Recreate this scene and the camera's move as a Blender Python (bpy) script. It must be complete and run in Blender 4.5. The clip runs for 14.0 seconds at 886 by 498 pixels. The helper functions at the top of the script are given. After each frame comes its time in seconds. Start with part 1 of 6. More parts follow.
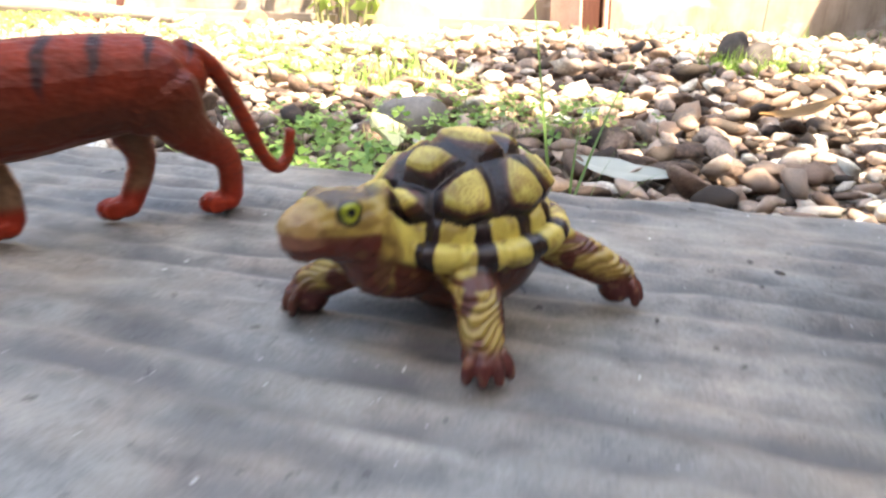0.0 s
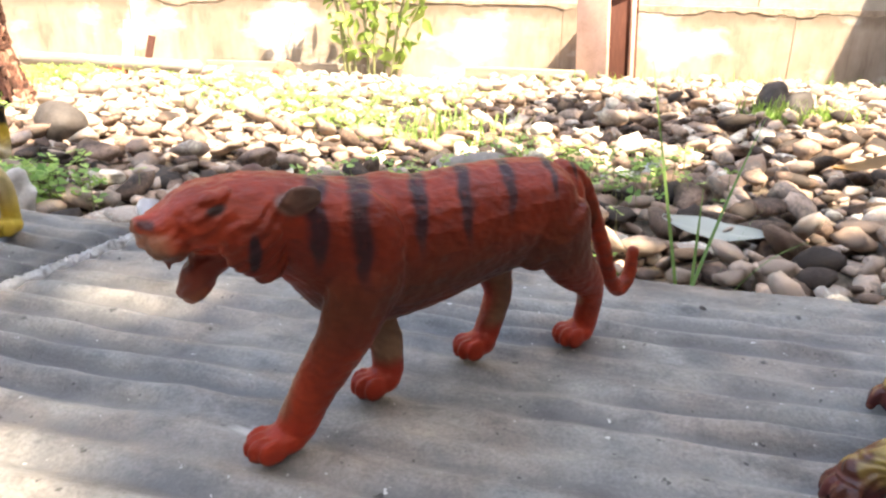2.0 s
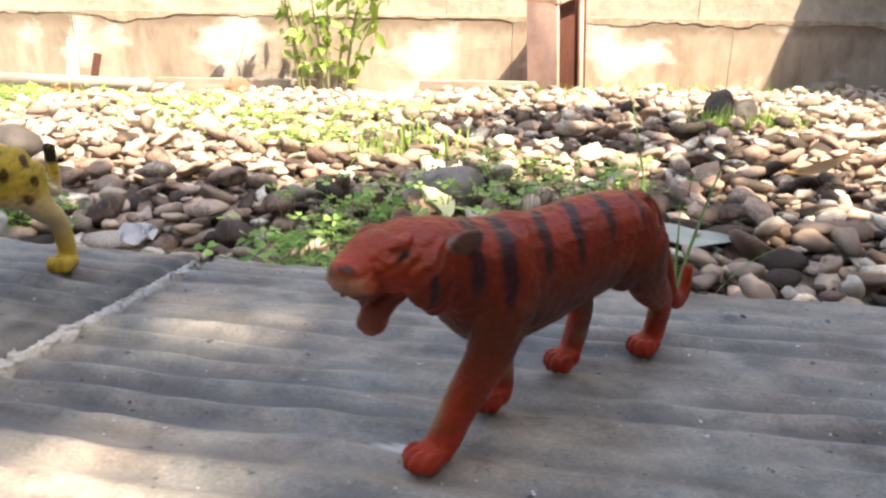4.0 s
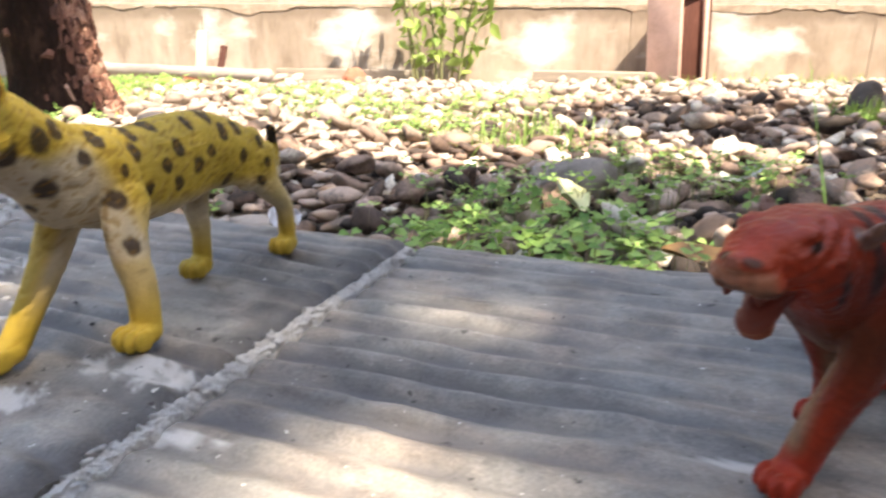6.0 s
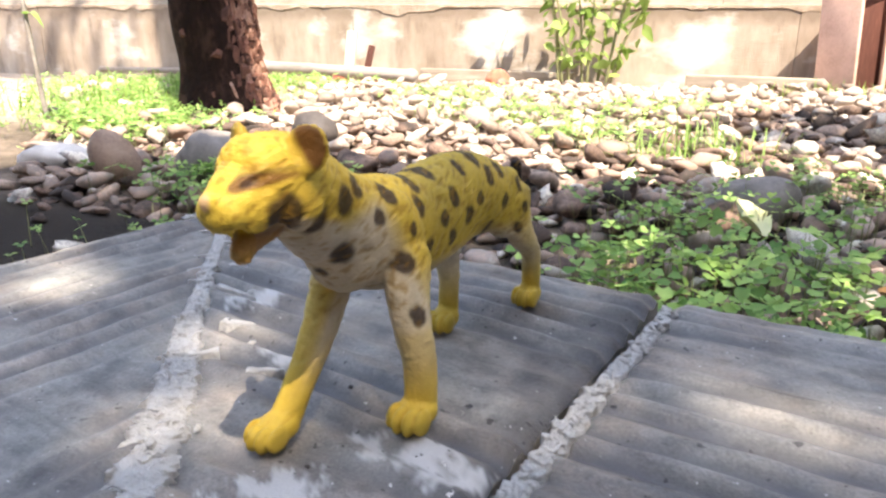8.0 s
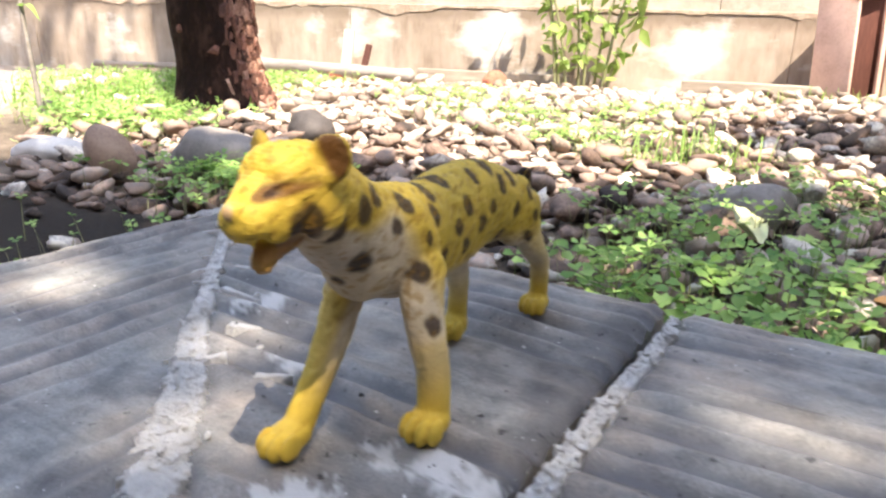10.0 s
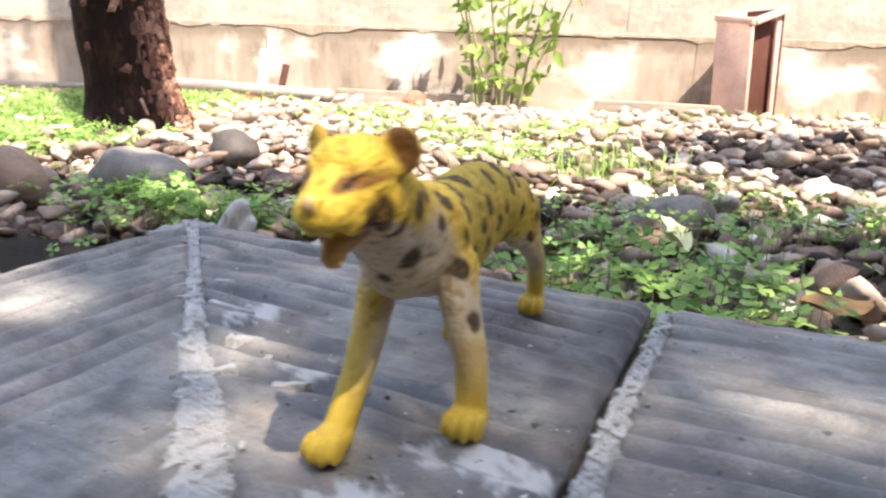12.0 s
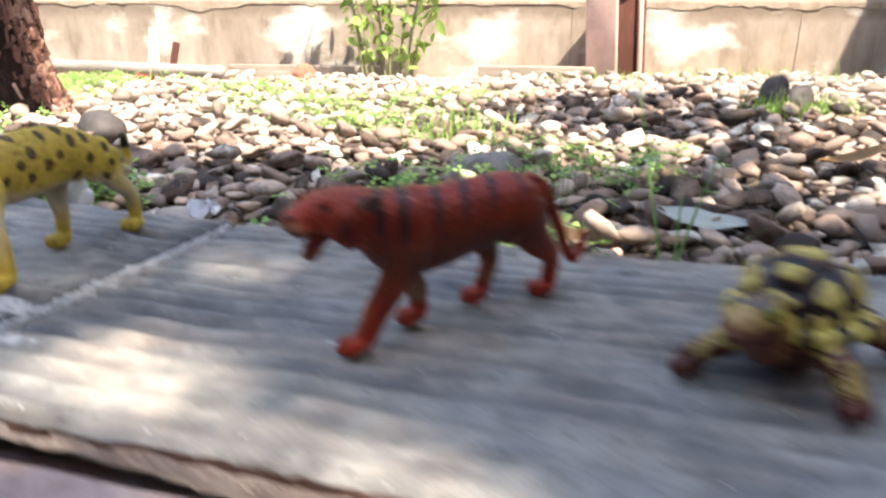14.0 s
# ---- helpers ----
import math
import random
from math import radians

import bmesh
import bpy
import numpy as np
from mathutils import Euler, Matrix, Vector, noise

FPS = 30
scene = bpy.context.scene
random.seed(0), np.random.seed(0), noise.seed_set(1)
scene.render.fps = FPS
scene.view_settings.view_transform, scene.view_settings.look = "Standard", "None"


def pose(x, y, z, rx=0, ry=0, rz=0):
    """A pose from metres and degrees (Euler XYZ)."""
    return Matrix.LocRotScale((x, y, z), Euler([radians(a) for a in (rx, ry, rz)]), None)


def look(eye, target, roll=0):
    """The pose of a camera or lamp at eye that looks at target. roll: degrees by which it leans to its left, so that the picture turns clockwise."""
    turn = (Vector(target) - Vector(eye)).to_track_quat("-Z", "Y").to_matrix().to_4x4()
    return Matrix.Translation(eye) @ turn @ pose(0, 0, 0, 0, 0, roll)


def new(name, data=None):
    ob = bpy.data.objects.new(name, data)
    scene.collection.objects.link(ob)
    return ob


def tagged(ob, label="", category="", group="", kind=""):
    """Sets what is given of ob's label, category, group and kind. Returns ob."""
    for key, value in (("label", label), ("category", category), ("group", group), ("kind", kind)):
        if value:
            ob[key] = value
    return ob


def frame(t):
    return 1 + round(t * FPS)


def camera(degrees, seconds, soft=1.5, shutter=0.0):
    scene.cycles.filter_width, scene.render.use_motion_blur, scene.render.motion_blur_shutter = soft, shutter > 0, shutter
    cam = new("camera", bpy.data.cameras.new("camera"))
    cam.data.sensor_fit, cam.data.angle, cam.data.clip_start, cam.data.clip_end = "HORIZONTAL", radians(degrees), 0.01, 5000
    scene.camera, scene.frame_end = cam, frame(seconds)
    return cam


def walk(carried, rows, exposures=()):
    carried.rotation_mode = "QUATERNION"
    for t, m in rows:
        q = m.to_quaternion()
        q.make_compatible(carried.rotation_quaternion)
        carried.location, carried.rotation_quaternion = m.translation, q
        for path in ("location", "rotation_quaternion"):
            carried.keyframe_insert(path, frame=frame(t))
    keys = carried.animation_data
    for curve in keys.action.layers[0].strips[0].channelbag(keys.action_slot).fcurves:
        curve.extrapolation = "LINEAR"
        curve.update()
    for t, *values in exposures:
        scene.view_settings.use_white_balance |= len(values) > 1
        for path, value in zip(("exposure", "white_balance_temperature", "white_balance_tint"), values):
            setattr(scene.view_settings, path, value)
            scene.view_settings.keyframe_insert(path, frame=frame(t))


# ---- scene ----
# ---- camera ----
cam = camera(65.04, 14.0, 2.4, 0.5)
PATH = [
    (0, (0.03374, 0.08314, 0.07036), (-0.0763, 1.9427, -0.6575), 1.21),
    (0.2, (0.02809, 0.06324, 0.06951), (-0.0852, 1.9269, -0.6474), 0.76),
    (0.5, (0.00636, 0.05127, 0.07685), (-0.1063, 1.9155, -0.6387), 1.17),
    (0.8, (-0.02459, 0.06018, 0.07684), (-0.1535, 1.9378, -0.6000), 0.69),
    (1, (-0.04006, 0.06730, 0.07111), (-0.1767, 1.9493, -0.5916), 0.92),
    (1.5, (-0.06367, 0.08807, 0.08251), (-0.1977, 1.9759, -0.5641), 0.50),
    (2, (-0.07281, 0.10720, 0.08474), (-0.1919, 2.0063, -0.5312), 0.76),
    (2.5, (-0.07006, 0.09947, 0.07881), (-0.1893, 2.0071, -0.5099), 0.20),
    (2.7, (-0.07136, 0.10026, 0.07936), (-0.1823, 2.0102, -0.5035), 0.25),
    (4.8, (-0.13944, 0.08439, 0.10084), (-0.0678, 1.9940, -0.4893), -0.16),
    (5, (-0.14354, 0.08556, 0.09846), (-0.1064, 1.9963, -0.4913), -0.15),
    (5.5, (-0.14937, 0.09687, 0.09375), (-0.2472, 2.0065, -0.4926), -0.55),
    (6, (-0.16481, 0.10112, 0.08955), (-0.4113, 1.9907, -0.5177), -0.45),
    (6.5, (-0.17498, 0.11400, 0.08474), (-0.5629, 1.9599, -0.5801), -0.86),
    (7, (-0.19379, 0.11733, 0.09594), (-0.6833, 1.9292, -0.5950), -0.95),
    (7.5, (-0.20863, 0.12214, 0.09516), (-0.7824, 1.9311, -0.5361), -0.67),
    (7.7, (-0.21402, 0.12388, 0.09857), (-0.7998, 1.9338, -0.5187), -0.33),
    (9.8, (-0.23788, 0.13083, 0.10136), (-0.7924, 1.9570, -0.4967), 0.66),
    (10, (-0.22714, 0.12557, 0.10170), (-0.7907, 1.9453, -0.5074), 0.92),
    (10.5, (-0.21746, 0.12138, 0.10494), (-0.7586, 1.9487, -0.5018), 1.20),
    (11, (-0.22113, 0.12026, 0.10308), (-0.7133, 1.9682, -0.4824), 1.31),
    (11.5, (-0.22428, 0.12226, 0.10171), (-0.6605, 1.9896, -0.4663), 1.35),
    (12, (-0.25544, 0.11514, 0.09599), (-0.5926, 2.0086, -0.4528), 1.36),
    (12.5, (-0.28316, 0.11335, 0.10328), (-0.5252, 2.0185, -0.4553), 1.02),
    (13, (-0.24978, 0.11080, 0.11044), (-0.4382, 2.0166, -0.4660), 0.47),
    (13.3, (-0.20893, 0.09823, 0.11321), (-0.3677, 2.0033, -0.4745), 0.48),
    (13.5, (-0.17214, 0.08079, 0.11327), (-0.3283, 1.9814, -0.4894), 0.06),
    (13.7, (-0.13442, 0.06050, 0.11760), (-0.2826, 1.9575, -0.4982), -0.00),
    (14, (-0.06411, 0.01464, 0.10970), (-0.2313, 1.9056, -0.5197), -0.58),
]
EXPOSURES = [(0.0, 3.25, 8700, 12), (1.0, 3.18, 8700, 12), (2.5, 2.90, 8700, 12), (5.0, 2.41, 8350, 12), (7.5, 2.50, 7650, 13), (12.0, 2.45, 7400, 13), (13.5, 2.38, 7300, 11.5), (14.0, 2.40, 7300, 11)]
walk(cam, [(t, look(eye, target, roll)) for t, eye, target, roll in PATH], EXPOSURES)

# ---- sky, sun and exposure ----
SUN_WAY = Vector((0.32, -0.40, 1.0)).normalized()  # towards the sun
sky_world = bpy.data.worlds.new("sky")
scene.world = sky_world
sky_world.use_nodes = True
sky_nodes = sky_world.node_tree
sky_tex = sky_nodes.nodes.new("ShaderNodeTexSky")
sky_tex.sky_type, sky_tex.sun_disc = "NISHITA", False
sky_tex.sun_elevation = math.asin(SUN_WAY.z)
sky_tex.sun_rotation = math.atan2(SUN_WAY.x, SUN_WAY.y)
sky_nodes.links.new(sky_tex.outputs["Color"], sky_nodes.nodes["Background"].inputs["Color"])
sky_nodes.nodes["Background"].inputs["Strength"].default_value = 0.15
sun = new("sun", bpy.data.lights.new("sun", "SUN"))
sun.data.energy, sun.data.angle, sun.data.color = 3.0, radians(0.6), (1.0, 0.95, 0.87)
sun.matrix_world = look(SUN_WAY * 8, (0, 0, 0))


# ---- materials ----
def shade(name, build, rough=0.7, metal=0.0, spec=0.5):
    """A principled material; build(nt, bsdf, add, link) lays its nodes."""
    m = bpy.data.materials.new(name)
    m.use_nodes = True
    nt = m.node_tree
    b = nt.nodes["Principled BSDF"]
    b.inputs["Roughness"].default_value, b.inputs["Metallic"].default_value = rough, metal
    b.inputs["Specular IOR Level"].default_value = spec

    def add(kind, **values):
        n = nt.nodes.new(kind)
        for k, val in values.items():
            n.inputs[k.replace("_", " ")].default_value = val
        return n
    build(nt, b, add, nt.links.new)
    return m


def ramp(nt, stops):
    r = nt.nodes.new("ShaderNodeValToRGB")
    while len(r.color_ramp.elements) < len(stops):
        r.color_ramp.elements.new(0.5)
    for e, (p, c) in zip(r.color_ramp.elements, stops):
        e.position, e.color = p, (*c, 1)
    return r


def mix(nt, link, fac, a, b, mode="MIX"):
    """Blend two colours (sockets or tuples) by fac (socket or number); returns the output socket."""
    n = nt.nodes.new("ShaderNodeMix")
    n.data_type, n.blend_type = "RGBA", mode
    for sock, val in ((n.inputs[0], fac), (n.inputs[6], a), (n.inputs[7], b)):
        if isinstance(val, (int, float)):
            sock.default_value = val
        elif isinstance(val, tuple):
            sock.default_value = (*val, 1)
        else:
            link(val, sock)
    return n.outputs[2]


def bumped(nt, b, link, height, strength, distance):
    n = nt.nodes.new("ShaderNodeBump")
    n.inputs["Strength"].default_value, n.inputs["Distance"].default_value = strength, distance
    link(height, n.inputs["Height"])
    link(n.outputs["Normal"], b.inputs["Normal"])


def noise_of(nt, add, link, scale, detail=6.0, stretch=None, rough=0.6):
    c = add("ShaderNodeTexCoord")
    n = add("ShaderNodeTexNoise", Scale=scale, Detail=detail, Roughness=rough)
    if stretch:
        mp = add("ShaderNodeMapping")
        mp.inputs["Scale"].default_value = stretch[:3]
        src = c.outputs["Object"]
        if len(stretch) > 3:
            tn = add("ShaderNodeMapping")
            tn.inputs["Rotation"].default_value = (0, 0, radians(stretch[3]))
            link(src, tn.inputs["Vector"])
            src = tn.outputs["Vector"]
        link(src, mp.inputs["Vector"])
        link(mp.outputs["Vector"], n.inputs["Vector"])
    else:
        link(c.outputs["Object"], n.inputs["Vector"])
    return n.outputs["Fac"]


def varied(name, stops, scale, fine=8.0, bump=0.4, depth=0.002, rough=0.8, stretch=None, spec=0.4, island=0.0, thing=0.0, metal=0.0):
    """Noise at two scales between colour stops, with relief; island/thing: how far single pieces differ in value."""
    def build(nt, b, add, link):
        big = noise_of(nt, add, link, scale, 5.0, stretch)
        small = noise_of(nt, add, link, scale * fine, 8.0, stretch)
        r = ramp(nt, stops)
        m = add("ShaderNodeMath")
        m.operation = "MULTIPLY_ADD"
        link(small, m.inputs[0])
        m.inputs[1].default_value = 0.45
        s = add("ShaderNodeMath")
        s.operation = "MULTIPLY_ADD"
        link(big, s.inputs[0])
        s.inputs[1].default_value, s.inputs[2].default_value = 0.9, -0.2
        link(s.outputs[0], m.inputs[2])
        fac = m.outputs[0]
        if island or thing:
            src = add("ShaderNodeNewGeometry").outputs["Random Per Island"] if island else add("ShaderNodeObjectInfo").outputs["Random"]
            a = add("ShaderNodeMath")
            a.operation = "MULTIPLY_ADD"
            link(src, a.inputs[0])
            a.inputs[1].default_value = island or thing
            sub = add("ShaderNodeMath")
            sub.operation = "SUBTRACT"
            link(fac, sub.inputs[0])
            sub.inputs[1].default_value = (island or thing) / 2
            link(sub.outputs[0], a.inputs[2])
            fac = a.outputs[0]
        link(fac, r.inputs["Fac"])
        link(r.outputs["Color"], b.inputs["Base Color"])
        bumped(nt, b, link, small, bump, depth)
    return shade(name, build, rough, metal, spec)


def build_cement(nt, b, add, link):
    """Weathered grey cement: sand grain, mottled damp stains, pale scuffs, small black and white specks."""
    big = noise_of(nt, add, link, 16.0, 8.0, None, 0.68)
    blot = noise_of(nt, add, link, 75.0, 7.0, None, 0.7)
    streak = noise_of(nt, add, link, 75.0, 7.0, (0.22, 1.0, 1.0, 17.3), 0.68)
    hue = noise_of(nt, add, link, 28.0, 5.0)
    grain = noise_of(nt, add, link, 1100.0, 3.0)
    speck = noise_of(nt, add, link, 260.0, 2.0)
    chip = noise_of(nt, add, link, 330.0, 3.0)
    base = ramp(nt, [(0.3, (0.15, 0.143, 0.134)), (0.48, (0.243, 0.228, 0.211)), (0.7, (0.375, 0.343, 0.309))])
    link(big, base.inputs["Fac"])
    bl = ramp(nt, [(0.34, (0.54, 0.54, 0.55)), (0.47, (0.93, 0.93, 0.93)), (0.68, (1.22, 1.20, 1.16))])
    link(blot, bl.inputs["Fac"])
    col = mix(nt, link, 0.85, base.outputs["Color"], bl.outputs["Color"], "MULTIPLY")
    st = ramp(nt, [(0.36, (0.58, 0.58, 0.60)), (0.50, (0.98, 0.98, 0.98)), (0.66, (1.18, 1.16, 1.12))])
    link(streak, st.inputs["Fac"])
    col = mix(nt, link, 0.8, col, st.outputs["Color"], "MULTIPLY")
    hu = ramp(nt, [(0.38, (0.93, 0.99, 1.03)), (0.5, (1, 1, 1)), (0.62, (1.08, 0.98, 0.93))])
    link(hue, hu.inputs["Fac"])
    col = mix(nt, link, 0.8, col, hu.outputs["Color"], "MULTIPLY")
    dm = add("ShaderNodeAttribute")
    dm.attribute_name = "dark_tone"
    col = mix(nt, link, dm.outputs["Fac"], col, (0.30, 0.30, 0.32), "MULTIPLY")
    gr = ramp(nt, [(0.3, (0.72, 0.72, 0.72)), (0.7, (1.22, 1.22, 1.22))])
    link(grain, gr.inputs["Fac"])
    col = mix(nt, link, 0.8, col, gr.outputs["Color"], "MULTIPLY")
    # grooves darkened: dirt in them, and the ribs' shading put into the colour
    at = add("ShaderNodeAttribute")
    at.attribute_name = "groove"
    gm = add("ShaderNodeMath")
    gm.operation = "MULTIPLY"
    link(at.outputs["Fac"], gm.inputs[0])
    gm.inputs[1].default_value = 0.82
    col = mix(nt, link, gm.outputs[0], col, (0.105, 0.100, 0.102))
    sc = add("ShaderNodeAttribute")
    sc.attribute_name = "scuff"
    col = mix(nt, link, sc.outputs["Fac"], col, (0.66, 0.65, 0.63))
    ch = ramp(nt, [(0.70, (0, 0, 0)), (0.73, (1, 1, 1))])
    link(chip, ch.inputs["Fac"])
    col = mix(nt, link, ch.outputs["Color"], col, (0.62, 0.60, 0.57))
    sp = ramp(nt, [(0.28, (0.10, 0.095, 0.09)), (0.31, (1, 1, 1))])
    link(speck, sp.inputs["Fac"])
    col = mix(nt, link, 0.75, col, sp.outputs["Color"], "MULTIPLY")
    link(col, b.inputs["Base Color"])
    h = add("ShaderNodeMath")
    h.operation = "MULTIPLY_ADD"
    link(grain, h.inputs[0])
    h.inputs[1].default_value = 0.45
    link(blot, h.inputs[2])
    bumped(nt, b, link, h.outputs[0], 0.5, 0.0014)


M_cement = shade("weathered_cement", build_cement, 0.56, 0.0, 0.5)
M_mortar = varied("pale_mortar", [(0.2, (0.24, 0.23, 0.22)), (0.36, (0.63, 0.61, 0.585)), (0.75, (0.80, 0.785, 0.76))], 150, 5, 1.0, 0.003, 0.9, island=0.2)
M_brickedge = varied("raw_pink_cement", [(0.25, (0.30, 0.20, 0.17)), (0.6, (0.50, 0.37, 0.32)), (0.85, (0.60, 0.52, 0.47))], 30, 8, 0.7, 0.002, 0.9)
M_brownedge = varied("brown_stained_cement", [(0.25, (0.045, 0.022, 0.018)), (0.55, (0.11, 0.055, 0.042)), (0.85, (0.24, 0.15, 0.12))], 70, 6, 0.7, 0.002, 0.85)
M_rawedge = varied("raw_pale_cement", [(0.25, (0.34, 0.25, 0.22)), (0.55, (0.56, 0.47, 0.42)), (0.85, (0.66, 0.60, 0.55))], 60, 6, 0.8, 0.002, 0.9)


def build_soil(nt, b, add, link):
    """Dusty brown soil, dark and damp where it lies against the pond."""
    big = noise_of(nt, add, link, 9.0, 6.0)
    fine = noise_of(nt, add, link, 110.0, 8.0)
    r = ramp(nt, [(0.3, (0.055, 0.042, 0.032)), (0.5, (0.12, 0.095, 0.073)), (0.72, (0.24, 0.19, 0.15))])
    link(big, r.inputs["Fac"])
    f = ramp(nt, [(0.3, (0.6, 0.6, 0.6)), (0.7, (1.25, 1.25, 1.25))])
    link(fine, f.inputs["Fac"])
    col = mix(nt, link, 0.8, r.outputs["Color"], f.outputs["Color"], "MULTIPLY")
    # far soil paler: dry dust, with strong sunlight put into the colour
    sun_pale = add("ShaderNodeAttribute")
    sun_pale.attribute_name = "sun_pale"
    col = mix(nt, link, sun_pale.outputs["Fac"], col, mix(nt, link, 0.8, (0.40, 0.33, 0.27), f.outputs["Color"], "MULTIPLY"))
    at = add("ShaderNodeAttribute")
    at.attribute_name = "dark_tone"
    link(mix(nt, link, at.outputs["Fac"], col, (0.020, 0.015, 0.012)), b.inputs["Base Color"])
    bumped(nt, b, link, fine, 0.9, 0.01)


M_soil = shade("dusty_soil", build_soil, 0.95, 0.0, 0.3)
PEBBLE_STOPS = [(0.05, (0.0443, 0.0357, 0.032)), (0.22, (0.13, 0.0887, 0.0714)), (0.40, (0.296, 0.207, 0.162)), (0.55, (0.21, 0.173, 0.148)), (0.7, (0.492, 0.363, 0.289)), (0.85, (0.333, 0.285, 0.253)), (1.0, (0.75, 0.702, 0.604))]
M_pebble = varied("river_pebble", PEBBLE_STOPS, 22, 9, 0.45, 0.002, 0.75, spec=0.2, island=1.0)
M_stone = varied("river_stone", PEBBLE_STOPS, 22, 9, 0.45, 0.002, 0.75, spec=0.2, thing=1.0)
# paler copy of the pebbles: dusty, with strong sunlight put into the colour
M_sunlit_pebble = varied("sunlit_pebble", [(0.05, (0.19, 0.148, 0.122)), (0.3, (0.31, 0.25, 0.208)), (0.55, (0.39, 0.322, 0.275)), (0.8, (0.46, 0.395, 0.345)), (1.0, (0.60, 0.535, 0.48))], 22, 9, 0.45, 0.002, 0.85, spec=0.15, island=0.9)
M_boulder_grey = varied("grey_stone", [(0.2, (0.13, 0.115, 0.105)), (0.6, (0.25, 0.225, 0.205)), (0.9, (0.37, 0.34, 0.31))], 18, 9, 0.4, 0.003, 0.75)
M_palestone = varied("pale_stone", [(0.2, (0.42, 0.40, 0.37)), (0.6, (0.60, 0.58, 0.55)), (0.9, (0.70, 0.69, 0.66))], 30, 8, 0.4, 0.002, 0.8)
M_boulder_dark = varied("dark_stone", [(0.2, (0.030, 0.027, 0.026)), (0.6, (0.075, 0.064, 0.060)), (0.9, (0.15, 0.13, 0.115))], 20, 9, 0.4, 0.003, 0.7)
M_boulder_brown = varied("brown_stone", [(0.2, (0.18, 0.115, 0.085)), (0.6, (0.36, 0.255, 0.19)), (0.9, (0.50, 0.39, 0.31))], 20, 9, 0.4, 0.003, 0.75)
M_brick = varied("red_brick", [(0.2, (0.22, 0.07, 0.045)), (0.6, (0.42, 0.17, 0.11)), (0.9, (0.55, 0.33, 0.25))], 25, 8, 0.6, 0.003, 0.9)
# trunk's shaded front and lit edge put into colour: dark bark, pale flakes
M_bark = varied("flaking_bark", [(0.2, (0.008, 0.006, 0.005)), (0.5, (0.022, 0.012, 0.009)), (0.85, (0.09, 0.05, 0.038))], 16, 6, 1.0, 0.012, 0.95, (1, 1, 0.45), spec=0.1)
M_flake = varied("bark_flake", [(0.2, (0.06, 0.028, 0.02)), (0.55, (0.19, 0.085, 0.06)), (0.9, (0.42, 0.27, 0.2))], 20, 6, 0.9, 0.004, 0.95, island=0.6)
M_pole = varied("weathered_bamboo", [(0.2, (0.13, 0.11, 0.095)), (0.55, (0.29, 0.26, 0.235)), (0.85, (0.44, 0.41, 0.38))], 20, 6, 0.4, 0.002, 0.7, (0.15, 1, 1))
# brown of the added unseen walls, dark to throw little light back
M_unseen_wall = varied("unseen_wall_brown", [(0.2, (0.07, 0.055, 0.042)), (0.55, (0.15, 0.12, 0.095)), (0.85, (0.24, 0.20, 0.16))], 6, 8, 0.4, 0.003, 0.8, (1, 1, 0.12))
M_plank = varied("old_plank", [(0.2, (0.13, 0.10, 0.08)), (0.55, (0.33, 0.28, 0.23)), (0.85, (0.50, 0.45, 0.38))], 22, 6, 0.5, 0.002, 0.85, (0.12, 1, 1))
M_palewood = varied("pale_board", [(0.2, (0.42, 0.31, 0.24)), (0.55, (0.55, 0.44, 0.36)), (0.85, (0.64, 0.54, 0.46))], 18, 6, 0.4, 0.002, 0.85, (1, 1, 0.15))
M_clay = varied("faded_pink_clay", [(0.2, (0.48, 0.30, 0.235)), (0.55, (0.68, 0.46, 0.385)), (0.85, (0.74, 0.57, 0.50))], 12, 9, 0.35, 0.002, 0.85)
M_darkclay = varied("dark_red_board", [(0.2, (0.045, 0.015, 0.011)), (0.55, (0.10, 0.036, 0.026)), (0.85, (0.20, 0.09, 0.07))], 14, 8, 0.4, 0.002, 0.7, (1, 1, 0.2))


